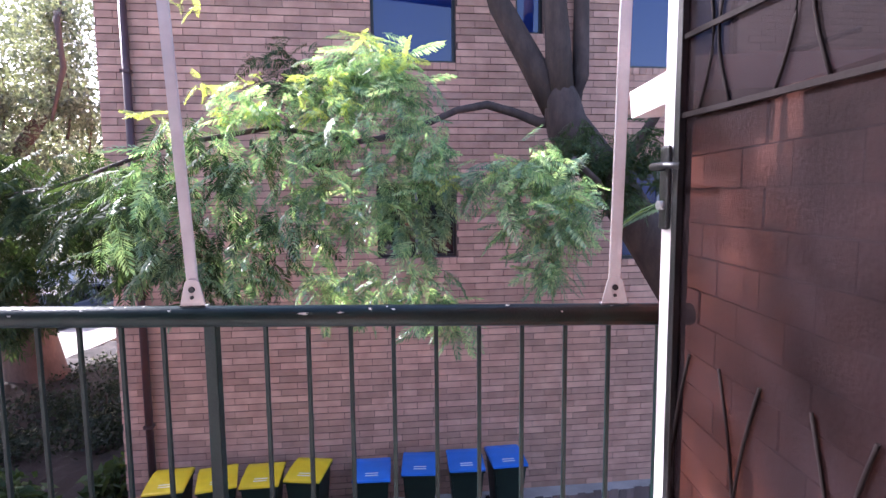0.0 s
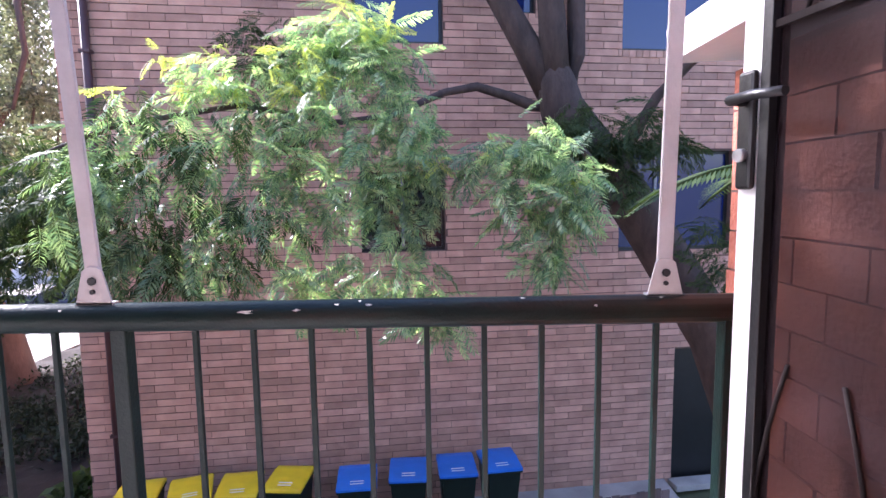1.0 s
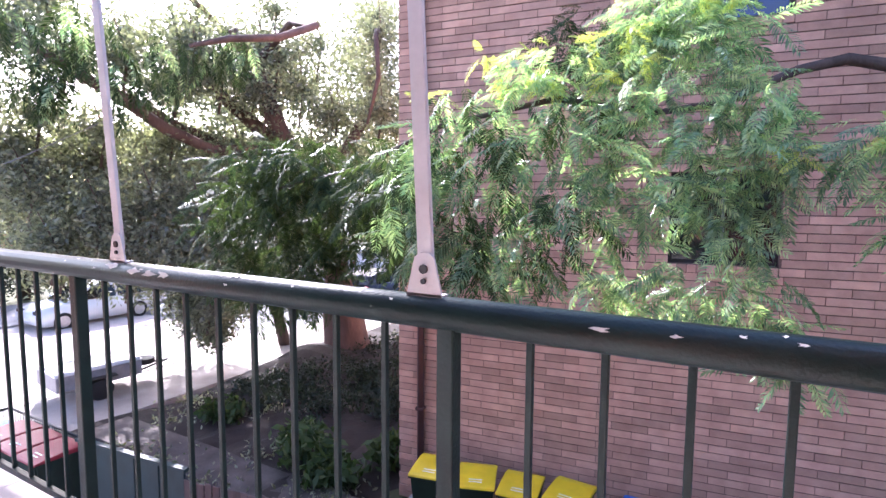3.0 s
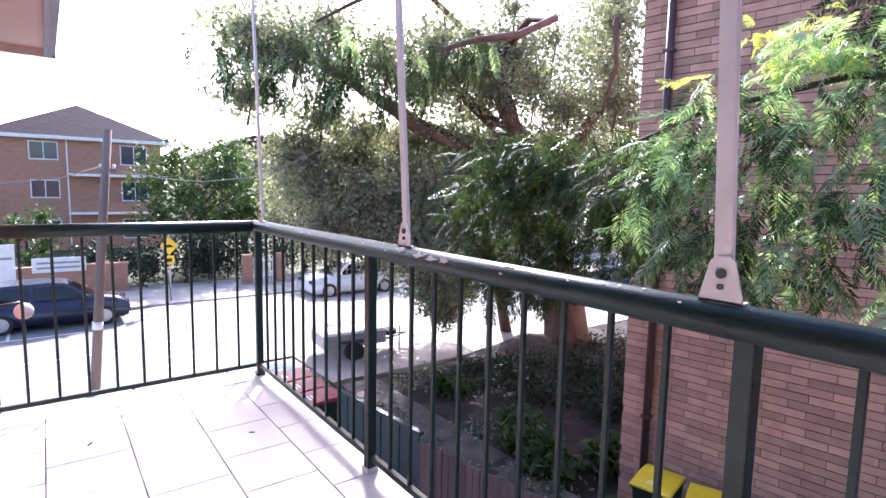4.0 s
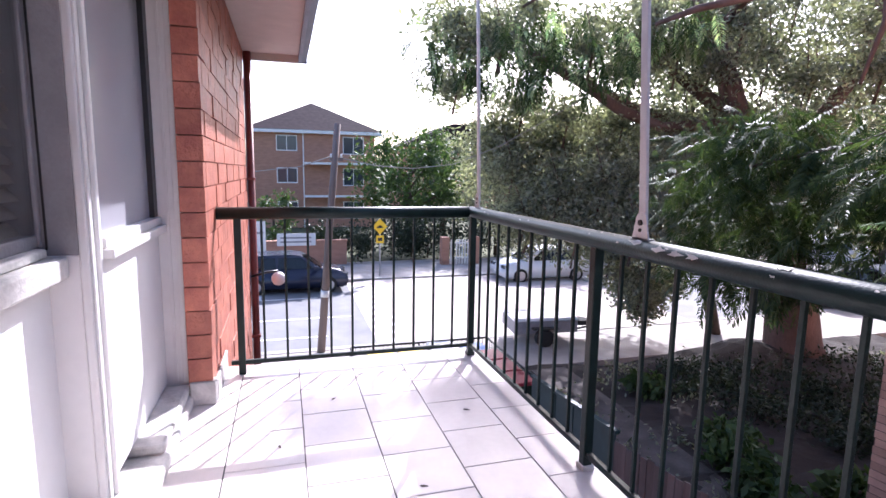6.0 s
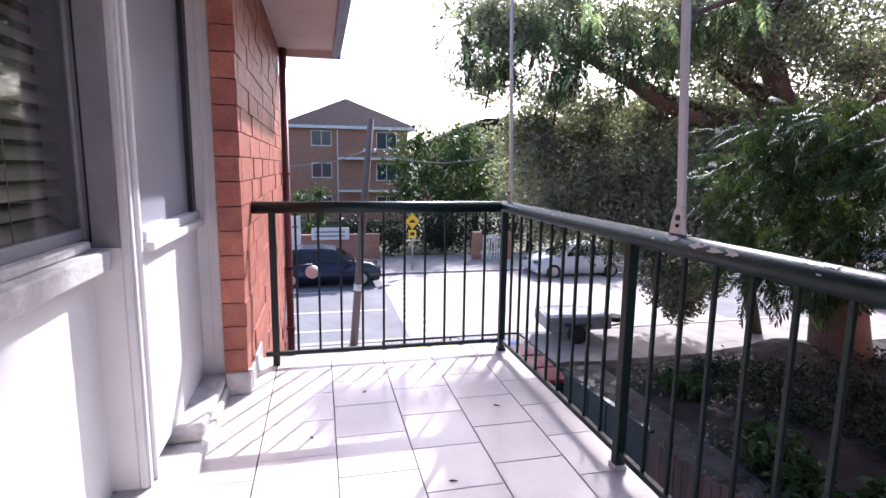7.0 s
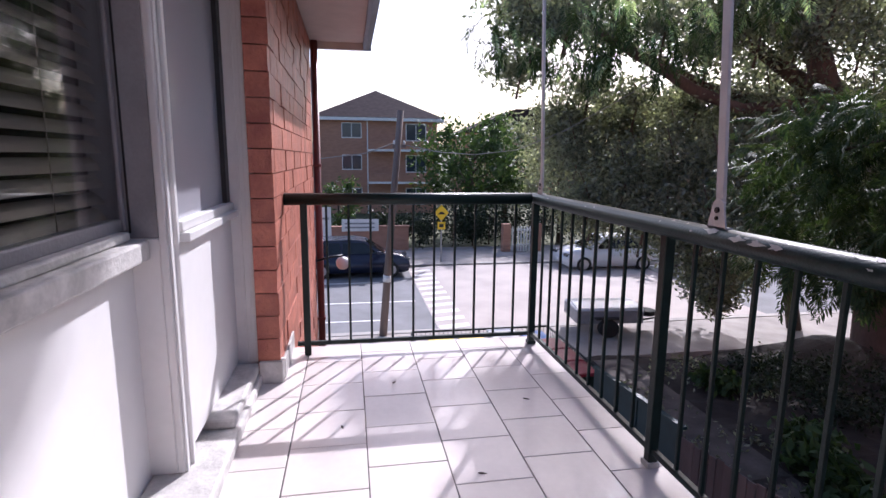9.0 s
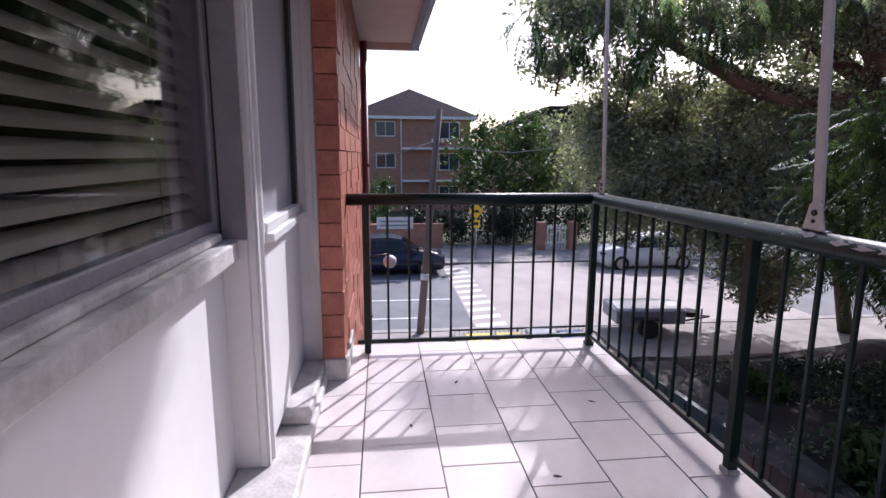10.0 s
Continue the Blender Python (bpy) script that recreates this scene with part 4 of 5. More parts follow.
# leaf colour per cluster paints which parts of the crown are lit or shaded
for nm, cl, per, sz, mt, fall in (("crown", JAC_MAIN, 34, 0.74, L_JAC, -0.15), ("crown", JAC_MAIN, 18, 0.74, L_JACSHADE, -0.5), ("crown", JAC_TIP, 9, 0.42, L_TIP, -0.1),
                                  ("crown", JAC_LOW, 16, 0.7, L_JAC, -0.4), ("crown", JAC_LOW, 24, 0.7, L_JACSHADE, -0.5), ("crown", JAC_RIGHT, 22, 0.66, L_JAC, -0.3), ("crown", JAC_RIGHT, 26, 0.66, L_JACSHADE, -0.5),
                                  ("crown", JAC_SHADED, 4, 0.7, L_JAC, -0.2), ("crown", JAC_SHADED, 18, 0.8, L_JACSHADE, -0.6), ("crown", JAC_SHADED, 14, 0.8, L_SHADE, -0.8),
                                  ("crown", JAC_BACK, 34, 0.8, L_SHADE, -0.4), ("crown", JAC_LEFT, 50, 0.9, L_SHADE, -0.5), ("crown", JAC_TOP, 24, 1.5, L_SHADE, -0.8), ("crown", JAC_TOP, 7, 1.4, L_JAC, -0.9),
                                  # unseen leaves that only cast shade
                                  ("crown", JAC_UNSEEN, 20, 1.0, L_JACSHADE, -0.4)):
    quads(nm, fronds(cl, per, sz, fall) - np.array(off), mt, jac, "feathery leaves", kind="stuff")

# palm fronds beyond the brick return
palm = thing("palm", (2.3, 3.7, GZ), "slender palm with arching fronds beyond the brick wall", "palm")
poff = Vector((2.3, 3.7, GZ))
limb("trunk", [(2.3, 3.7, GZ), (2.35, 3.72, -1.0), (2.3, 3.7, 1.3)], [0.09, 0.07, 0.05], palm, M_BARK, poff)
for k in range(9):
    a = k * 2 * math.pi / 9 + 0.35
    out, L = [], 1.25
    pts = [Vector((2.3 + L * f * math.cos(a), 3.7 + L * f * math.sin(a), 1.3 + 0.55 * f - 0.75 * f * f)) for f in np.linspace(0, 1, 9)]
    limb("stalk", pts, [0.012] * 8 + [0.004], palm, L_BRIGHT, poff, 5)
    for j in range(40):
        f = 0.15 + 0.85 * j / 40
        p = Vector((2.3 + L * f * math.cos(a), 3.7 + L * f * math.sin(a), 1.3 + 0.55 * f - 0.75 * f * f)) - poff
        for s2 in (-1, 1):
            side = Vector((-math.sin(a) * s2 + 0.6 * math.cos(a), math.cos(a) * s2 + 0.6 * math.sin(a), -0.35)).normalized() * 0.30 * math.sin(math.pi * min(0.96, f * 0.8 + 0.18))
            w = Vector((math.cos(a), math.sin(a), 0)) * 0.011
            out.append([p - w * 0.4, p + side * 0.5 - w, p + side, p + side * 0.5 + w])
    quads("frond", np.array(out), L_BRIGHT, palm, "arching palm frond")

# ---------------------------------------------------------------- the big fig and smaller trees
FIG_TOP = [(-9.0, 12.6, 4.4, 1.0), (-8.6, 12.2, 5.4, 1.0), (-8.4, 12.0, 3.4, 0.8), (-9.5, 13.5, 6.3, 1.1), (-12.8, 4.7, 4.7, 1.0), (-12.9, 5.8, 4.5, 1.1), (-13.1, 6.8, 5.3, 1.1), (-12.8, 8.3, 4.9, 1.1), (-12.4, 9.8, 5.4, 1.1), (-11.5, 11.0, 5.2, 1.0), (-10.8, 12.4, 5.4, 1.1),
           (-9.8, 13.8, 5.1, 1.2), (-9.4, 14.1, 3.3, 1.1), (-11.6, 10.8, 3.9, 0.7), (-12.7, 9.4, 3.9, 0.8), (-10.4, 12.7, 3.7, 0.8), (-11.5, 11.5, 6.2, 1.2)]
FIG_MID = [(-14.3, 6.4, 2.3, 1.0), (-14.0, 7.2, 1.6, 1.2), (-13.5, 8.1, 1.3, 1.2), (-13.1, 8.9, 1.8, 1.2), (-12.5, 9.7, 1.0, 1.3), (-12.5, 10.6, 2.1, 1.1), (-14.0, 7.3, 0.2, 1.2),
           (-12.9, 8.1, -0.1, 1.3), (-11.9, 8.8, -0.3, 1.2), (-15.3, 6.8, 1.1, 1.1), (-11.1, 9.9, 0.4, 1.1), (-11.3, 11.2, 1.6, 1.1), (-10.2, 11.6, 0.8, 1.2), (-9.7, 12.6, 1.9, 1.2),
           (-8.8, 12.7, 0.7, 1.1), (-13.5, 7.0, -0.2, 0.8), (-11.2, 9.0, -1.4, 0.7)]
FIG_FILL = [(-12.8, 5.0, 4.2, 0.9), (-13.8, 5.0, 3.4, 0.8), (-12.5, 5.7, 4.4, 1.0), (-12.5, 6.8, 4.0, 1.0), (-11.6, 7.5, 4.1, 1.0), (-11.9, 8.8, 3.8, 1.0), (-11.3, 9.6, 4.2, 1.1),
            (-10.7, 10.4, 3.8, 1.1), (-10.8, 11.7, 4.2, 1.2), (-10.2, 12.2, 3.5, 1.2), (-13.7, 6.8, 3.0, 0.9), (-13.1, 7.8, 2.7, 0.9), (-12.9, 9.3, 2.6, 0.9), (-11.9, 10.5, 2.5, 1.0),
            (-11.2, 11.3, 2.4, 1.0), (-10.6, 11.9, 2.4, 1.0), (-10.9, 8.6, 4.6, 1.0), (-10.5, 10.6, 4.7, 1.0)]
# unseen clumps added in the sun's path to dapple balcony floor and window panel
FIG_UNSEEN = [(-8.0, 4.1, 6.4, 0.42), (-7.6, 4.0, 6.3, 0.42), (-7.3, 4.1, 6.6, 0.4), (-10.6, 6.5, 6.8, 0.36), (-10.15, 6.5, 6.8, 0.4), (-9.65, 6.5, 6.8, 0.4), (-9.75, 6.0, 6.8, 0.32), (-8.9, 6.2, 6.8, 0.4), (-8.6, 5.9, 6.4, 0.35), (-9.4, 6.2, 6.9, 0.42), (-10.0, 6.1, 6.5, 0.4), (-9.0, 6.6, 7.2, 0.4), (-9.8, 6.7, 7.4, 0.4), (-9.2, 5.8, 6.5, 0.38), (-8.3, 4.6, 6.7, 0.3), (-7.8, 4.3, 6.2, 0.4), (-8.0, 4.7, 6.9, 0.4), (-14.0, 7.3, 7.6, 0.4), (-12.9, 6.9, 7.4, 0.45), (-12.0, 7.6, 6.9, 0.45), (-11.2, 6.6, 7.2, 0.4), (-10.4, 7.4, 6.9, 0.45), (-12.6, 8.4, 7.0, 0.4), (-9.6, 7.8, 6.6, 0.4), (-11.9, 6.4, 7.8, 0.35)]
FIG_LOW = [(-12.0, 9.3, -1.5, 0.7), (-11.8, 9.6, -2.1, 0.5), (-12.0, 10.3, -1.6, 0.6), (-12.0, 8.6, -0.6, 0.9), (-13.3, 6.4, 1.4, 1.0), (-12.3, 7.2, 0.9, 1.0),
           (-11.8, 8.1, 1.1, 1.0), (-11.3, 8.9, 0.9, 1.1), (-11.1, 9.9, 1.3, 1.1), (-10.5, 10.6, 0.9, 1.1), (-10.4, 11.4, 1.3, 1.1), (-9.8, 11.9, 1.0, 1.1), (-12.7, 6.5, 0.2, 0.9), (-12.1, 7.7, 0.1, 1.0), (-11.0, 8.5, 0.0, 1.0), (-10.3, 9.3, 0.2, 1.0), (-9.9, 10.4, 0.1, 1.0)]
FIG_BACK = [(-0.4 + (x + 0.4) * 1.2, 0.9 + (y - 0.9) * 1.2, 1.2 + (z - 1.2) * 1.2, r * 1.2) for x, y, z, r in FIG_FILL + FIG_TOP[1:7]]
# clumps behind the crown: some fill gaps, others are added to shade garden and footpath
FIG_SIDE = [(-17.0, 10.2, 1.0, 1.2), (-17.2, 11.4, 1.6, 1.2), (-16.5, 12.4, 0.8, 1.2), (-18.0, 12.5, 3.0, 1.3), (-17.5, 9.6, 2.6, 1.0), (-16.6, 9.2, 0.4, 1.0), (-14.0, 6.5, 2.0, 0.8), (-14.0, 8.0, 2.2, 0.85), (-14.0, 9.6, 2.2, 0.85), (-14.0, 11.3, 2.3, 0.9), (-14.0, 13.0, 2.3, 0.9), (-14.0, 15.0, 2.4, 0.9), (-15.5, 12.0, 5.2, 1.5), (-16.5, 14.0, 4.2, 1.6), (-14.5, 15.5, 5.0, 1.7), (-12.5, 17.5, 5.2, 1.7), (-16.5, 16.5, 6.2, 1.7), (-14.5, 18.5, 7.0, 1.8), (-11.0, 18.5, 3.5, 1.6), (-17.5, 13.0, 2.2, 1.5), (-15.8, 17.5, 3.0, 1.6), (-12.6, 14.6, 0.2, 1.5), (-13.8, 15.4, 1.6, 1.6), (-14.6, 13.8, 0.4, 1.4), (-11.6, 15.8, 1.8, 1.6), (-15.4, 15.0, 2.6, 1.6), (-13.0, 16.6, 3.2, 1.6), (-10.2, 15.6, 0.4, 1.4), (-14.2, 12.6, 2.6, 1.3)]
fig = thing("fig_tree", (-10.4, 13.2, GZ), "large spreading grey-green tree with a thick reddish trunk", "tree")
foff = Vector((-10.4, 13.2, GZ))
limb("trunk", [(-10.4, 13.2, GZ - 0.1), (-10.5, 13.2, GZ + 0.5), (-10.6, 13.15, -2.0), (-10.8, 13.0, -0.4), (-11.2, 12.7, 1.2), (-11.7, 12.2, 2.6), (-12.0, 11.8, 3.7), (-12.6, 11.2, 5.5)],
     [0.95, 0.66, 0.58, 0.45, 0.32, 0.28, 0.24, 0.1], fig, M_FIGBARK, foff, 16)
for pts, r in (([(-11.3, 12.5, 1.6), (-11.8, 11.4, 3.0), (-12.5, 10.5, 4.0), (-13.0, 9.9, 4.8), (-13.7, 8.8, 5.4)], [0.25, 0.2, 0.16, 0.12, 0.06]),
               ([(-11.6, 12.2, 2.3), (-12.2, 10.9, 2.6), (-13.0, 9.8, 3.0), (-13.7, 8.9, 3.7), (-14.1, 8.0, 4.1)], [0.16, 0.13, 0.11, 0.08, 0.04]),
               ([(-10.9, 12.9, 0.6), (-10.1, 12.9, 2.7), (-9.6, 13.3, 3.8), (-9.5, 13.4, 5.1), (-9.4, 13.5, 5.9)], [0.24, 0.17, 0.14, 0.1, 0.05]),
               ([(-10.8, 13.0, 0.0), (-11.6, 11.0, 1.0), (-12.6, 9.0, 1.1), (-13.6, 7.2, 1.0)], [0.2, 0.14, 0.1, 0.05]),
               ([(-11.0, 12.8, 0.4), (-11.0, 12.45, 1.2), (-11.0, 11.5, 2.4), (-11.0, 11.05, 3.4), (-11.0, 10.4, 4.45), (-11.0, 9.8, 5.2)], [0.3, 0.26, 0.22, 0.2, 0.17, 0.1]),
               ([(-11.0, 11.3, 2.5), (-11.8, 9.8, 2.4), (-12.0, 8.7, 2.8), (-12.0, 7.85, 3.25), (-12.0, 6.85, 3.7), (-12.0, 6.2, 4.0)], [0.14, 0.13, 0.13, 0.12, 0.11, 0.07]),
               ([(-11.0, 10.4, 4.45), (-9.5, 10.2, 5.2), (-8.0, 9.4, 4.7), (-8.0, 8.4, 4.2), (-8.0, 7.3, 3.9), (-8.0, 6.55, 3.6)], [0.1, 0.08, 0.075, 0.07, 0.06, 0.03]),
               ([(-9.5, 13.4, 5.1), (-8.4, 12.0, 5.4), (-8.0, 11.4, 5.0), (-8.0, 11.5, 4.1), (-8.0, 11.05, 2.95)], [0.08, 0.07, 0.06, 0.055, 0.03]),
               # unseen limb that carries the added shading clumps
               ([(-11.0, 7.2, 6.8), (-10.0, 6.4, 7.0), (-9.0, 5.4, 6.9), (-7.9, 4.4, 6.4)], [0.05, 0.04, 0.03, 0.015]),
               ([(-11.0, 12.9, 0.8), (-9.8, 12.4, 1.9), (-8.8, 12.6, 1.4)], [0.14, 0.1, 0.05]),
               # another unseen limb for the shading clumps
               ([(-12.6, 11.2, 5.5), (-12.6, 9.5, 6.4), (-12.5, 7.8, 6.9), (-11.0, 7.2, 6.8)], [0.1, 0.08, 0.06, 0.03]),
               ([(-10.6, 12.9, -0.6), (-11.0, 10.6, -0.3), (-11.3, 9.0, -1.2)], [0.1, 0.06, 0.03])):
    limb("branch", pts, r, fig, M_FIGBARK, foff)
for x, y, z, r in FIG_TOP + FIG_MID + FIG_FILL + FIG_LOW + FIG_UNSEEN:
    limb("twig", [(x, y, z - r * 0.9), (x + 0.1, y + 0.1, z), (x + 0.3, y - 0.3, z + r * 0.8)], [0.035, 0.025, 0.008], fig, M_FIGBARK, foff, 5)
quads("crown", np.concatenate([clump((x, y, z), (r * 1.15, r * 1.15, r * 0.75), 1500, 0.062, 0.1) for x, y, z, r in FIG_TOP + FIG_FILL]
                              + [clump((x, y, z), (r, r, r * 0.7), 260, 0.09, 0.1) for x, y, z, r in FIG_UNSEEN]) - np.array(foff), L_FIG, fig, "sparse upper leaves with added unseen shading clumps", kind="stuff")
quads("crown", np.concatenate([clump((x, y, z), (r * 1.1, r * 1.1, r * 0.95), 2500, 0.062, 0.1) for x, y, z, r in FIG_MID + FIG_LOW]) - np.array(foff), L_FIG, fig, "dense grey-green leaves", kind="stuff")
quads("crown", np.concatenate([clump((x, y, z), (r * 1.1, r * 1.1, r * 0.85), 330, 0.12, 0.1) for x, y, z, r in FIG_BACK]
                              + [clump((x, y, z), (r * 1.1, r * 1.1, r * 0.85), 950, 0.12, 0.1) for x, y, z, r in FIG_SIDE]) - np.array(foff), L_FIG, fig, "inner leaves on the far side, partly added for shade", kind="stuff")


def tree(name, at, height, spread, leaf, label, count=2600, size=0.16, bark=M_BARK, clumps=9, lean=(0, 0)):
    t = thing(name, at, label, "tree")
    limb("trunk", [(0, 0, -0.1), (lean[0] * 0.4, lean[1] * 0.4, height * 0.35), (lean[0], lean[1], height * 0.7)], [height * 0.035, height * 0.026, height * 0.012], t, bark, Vector((0, 0, 0)), 8)
    out = []
    for k in range(clumps):
        a, f = k * 2.4, (k + 0.5) / clumps
        rr = spread * (0.25 + 0.5 * math.sin(math.pi * (0.15 + 0.75 * f)))
        c = (lean[0] * f + rr * math.cos(a) * 0.8, lean[1] * f + rr * math.sin(a) * 0.8, height * (0.32 + 0.58 * f))
        limb("branch", [(lean[0] * 0.5, lean[1] * 0.5, height * (0.22 + 0.4 * f)), c], [height * 0.012, height * 0.004], t, bark, Vector((0, 0, 0)), 5)
        out.append(clump(c, (spread * 0.42, spread * 0.42, height * 0.19), count // clumps, size, 0.1))
    quads("crown", np.concatenate(out), leaf, t, kind="stuff")
    return t


tree("street_tree", (-12.8, 13.0, GZ), 5.5, 1.4, L_FIG, "thin leaning young tree at the kerb", 900, 0.07, M_BARK, 7, (-0.6, -0.8))
tree("garden_tree", (-32.0, 8.0, GZ), 7.2, 4.0, L_BRIGHT, "dense dark green tree in front of the flats across the street", 6500, 0.16, M_BARK, 12)
tree("garden_tree", (-36.5, 11.5, GZ), 7.6, 3.6, L_FIG, "grey-green tree behind the far footpath", 4000, 0.17, M_BARK, 10)
tree("garden_tree", (-29.5, 12.8, GZ), 6.2, 3.0, L_FIG, "bushy tree beside the white parked car", 4000, 0.14, M_BARK, 10)
tree("garden_tree", (-31.0, 0.2, GZ), 3.6, 1.6, L_BRIGHT, "small flowering garden tree", 1500, 0.12, M_BARK, 7)
for k, (x, y, h) in enumerate(((-30, 18, 9), (-34, 24, 11), (-28, 27, 9), (-22, 33, 10), (-14, 34, 11), (-9, 30, 9), (-27, 38, 12), (-6, 24, 7.5))):
    tree("background_tree", (x, y, GZ), h, h * 0.5, L_FIG if k % 2 else L_DARK, "tall grey-green trees along the far side of the street", 3200, 0.2, M_BARK, 10)


def shrub(name, at, r, h, leaf, label, count, size, group="", category="shrub"):
    t = thing(name, at, label, category, group)
    limb("stem", [(0, 0, -0.05), (0.05, 0.02, h * 0.6)], [0.05, 0.02], t, M_BARK, Vector((0, 0, 0)), 6)
    out = [clump((r * 0.5 * math.cos(k * 2.1), r * 0.5 * math.sin(k * 2.1), h * (0.35 + 0.09 * (k % 4))), (r * 0.62, r * 0.62, h * 0.45), count // 6, size, 0.15) for k in range(6)]
    v = np.concatenate(out)
    v[..., 2] = np.maximum(v[..., 2], 0.01)
    quads("leaves", v, leaf, t, kind="stuff")
    return t


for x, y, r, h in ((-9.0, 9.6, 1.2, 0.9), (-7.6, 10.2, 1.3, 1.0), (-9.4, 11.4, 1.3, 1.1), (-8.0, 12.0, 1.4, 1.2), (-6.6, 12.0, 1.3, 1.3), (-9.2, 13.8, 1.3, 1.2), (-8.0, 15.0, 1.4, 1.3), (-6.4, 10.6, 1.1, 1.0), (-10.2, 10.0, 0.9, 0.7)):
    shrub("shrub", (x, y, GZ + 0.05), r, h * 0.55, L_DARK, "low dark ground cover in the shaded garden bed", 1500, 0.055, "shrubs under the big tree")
for x, y, r, h in ((-6.6, 7.6, 0.6, 0.7), (-5.9, 7.4, 0.5, 0.5), (-9.6, 8.2, 0.5, 0.5), (-7.4, 8.2, 0.5, 0.5), (-5.4, 8.4, 0.5, 0.6)):
    shrub("shrub", (x, y, GZ + 0.05), r, h, L_BRIGHT, "fresh green strappy shrub by the garden path", 420, 0.11, "path shrubs")
# dark hedges, heightened and multiplied to stand for the shade under the trees too
for x, y, r, h in ((-28.3, 6.3, 1.4, 2.8), (-28.5, 8.3, 1.6, 3.0), (-28.3, 10.6, 1.5, 2.6), (-28.0, 4.4, 1.1, 2.2), (-28.2, 7.3, 1.2, 2.2), (-28.8, 12.6, 1.5, 2.8), (-28.6, 2.6, 1.1, 2.3)):
    shrub("hedge", (x, y, GZ + 0.1), r, h, L_DARK, "dark clipped hedge behind the far footpath", 1700, 0.10, "hedges across the street", "hedge")
litter = np.concatenate([clump((-8.3 + 6 * (rng.random() - 0.5), 11 + 11 * (rng.random() - 0.5), GZ + 0.16), (0.8, 0.8, 0.04), 90, 0.05, 0.0) for _ in range(36)])
tagged(quads("leaf_litter", litter, L_FIG), "fallen leaves over the garden soil", "leaf litter", kind="stuff")

# ---------------------------------------------------------------- house across the street
house = thing("house", (-46, 3.3, GZ), "three storey orange-brown brick flats with a dark hipped tile roof", "house")
part("wall", boxed(-10, 0, -4.9, 4.9, 0, 7.75), M_FARBRICK, house)
hr = bmesh.new()
N, last = 16, None
for k in range(N):
    for a, z in ((5.4 * (1 - k / N) + 0.11, 7.95 + 2.7 * k / N), (5.4 * (1 - (k + 1) / N) + 0.05, 7.99 + 2.7 * (k + 1) / N)):
        ring = [hr.verts.new((-5 + sx * a, sy * a, z)) for sx, sy in ((-1, -1), (1, -1), (1, 1), (-1, 1))]
        if last:
            for j in range(4):
                hr.faces.new((last[j], last[(j + 1) % 4], ring[(j + 1) % 4], ring[j]))
        else:
            hr.faces.new(ring[::-1])
        last = ring
hr.faces.new(last)
part("roof", hr, M_TILEROOF, house, "dark purple-brown roof tiles in courses")
part("fascia", boxed(-10.5, 0.5, -5.45, 5.45, 7.68, 7.93), M_WHITE, house)
def far_window(y0, y1, z0, z1):
    w = part("window", boxed(0.0, 0.05, y0 - 0.07, y1 + 0.07, z0 - 0.09, z1 + 0.07), M_WHITE, house)
    part("pane", boxed(0.05, 0.06, y0, (y0 + y1) / 2 - 0.03, z0, z1), G_FAR, w)
    part("pane", boxed(0.05, 0.06, (y0 + y1) / 2 + 0.03, y1, z0, z1), G_FAR, w)
for z in (1.0, 3.75, 6.35):
    far_window(-3.0, -1.5, z, z + 1.1)
    far_window(2.3, 3.9, z - 0.2, z + 1.1)
for z in (2.55, 5.2):
    bal2 = part("balcony", boxed(0.05, 1.0, -0.9, 4.9, z, z + 0.18), M_WHITE, house, "white edged balcony")
    part("parapet", boxed(0.9, 1.0, -0.9, 4.9, z + 0.18, z + 0.85), M_FARBRICK, bal2)
for y in (-4.9, -1.0):
    part("downpipe", boxed(0.0, 0.09, y, y + 0.09, 0, 7.7), M_WHITE, house)

house2 = thing("house", (-62, 22, GZ), "brick house half hidden behind the trees", "house")
part("wall", boxed(-8, 0, -8, 8, 0, 7.6), M_FARBRICK, house2)
h2 = bmesh.new()
prism(h2, [(-8.6, 7.6), (8.6, 7.6), (2, 10.4), (-2, 10.4)], "x", -8.5, 0.5)
part("roof", h2, M_TILEROOF, house2)
for y in (-6, -2, 2, 6):
    w = part("window", boxed(0, 0.05, y - 0.8, y + 0.8, 4.6, 5.9), M_WHITE, house2)
    part("pane", boxed(0.05, 0.06, y - 0.72, y + 0.72, 4.68, 5.82), G_FAR, w)

garden_wall = thing("garden_wall", (-27.0, 1.8, GZ + 0.11), "low brick garden wall with white signs", "garden wall")
part("wall", boxed(-0.12, 0.12, -3.6, 1.9, 0, 1.15), M_FARBRICK, garden_wall)
part("coping", boxed(-0.16, 0.16, -3.65, 1.95, 1.15, 1.24, 0.02), M_FARBRICK, garden_wall)
sb = thing("sign_board", (-26.85, 1.6, GZ + 1.1), "white notice board on the garden wall", "sign")
part("board", boxed(0, 0.03, -1.2, 0.6, 0.0, 0.6, 0.01), M_WHITE, sb)
for k in range(2):
    part("print_bar", boxed(0.03, 0.034, -1.05, 0.4, 0.15 + k * 0.2, 0.23 + k * 0.2), M_GREYFRAME, sb)
sb2 = thing("sign_board", (-26.85, -1.0, GZ + 0.8), "tall white notice board beside the garden wall", "sign")
part("board", boxed(0, 0.03, -0.2, 0.9, 0.0, 1.5, 0.01), M_WHITE, sb2)
part("print_bar", boxed(0.03, 0.034, -0.1, 0.8, 0.9, 1.0), M_GREYFRAME, sb2)
gate = thing("garden_gate", (-25.9, 9.3, GZ + 0.11), "white picket garden gate", "gate")
for k in range(7):
    part("picket", boxed(-0.02, 0.02, -0.5 + k * 0.15, -0.44 + k * 0.15, 0, 1.25), M_WHITE, gate)
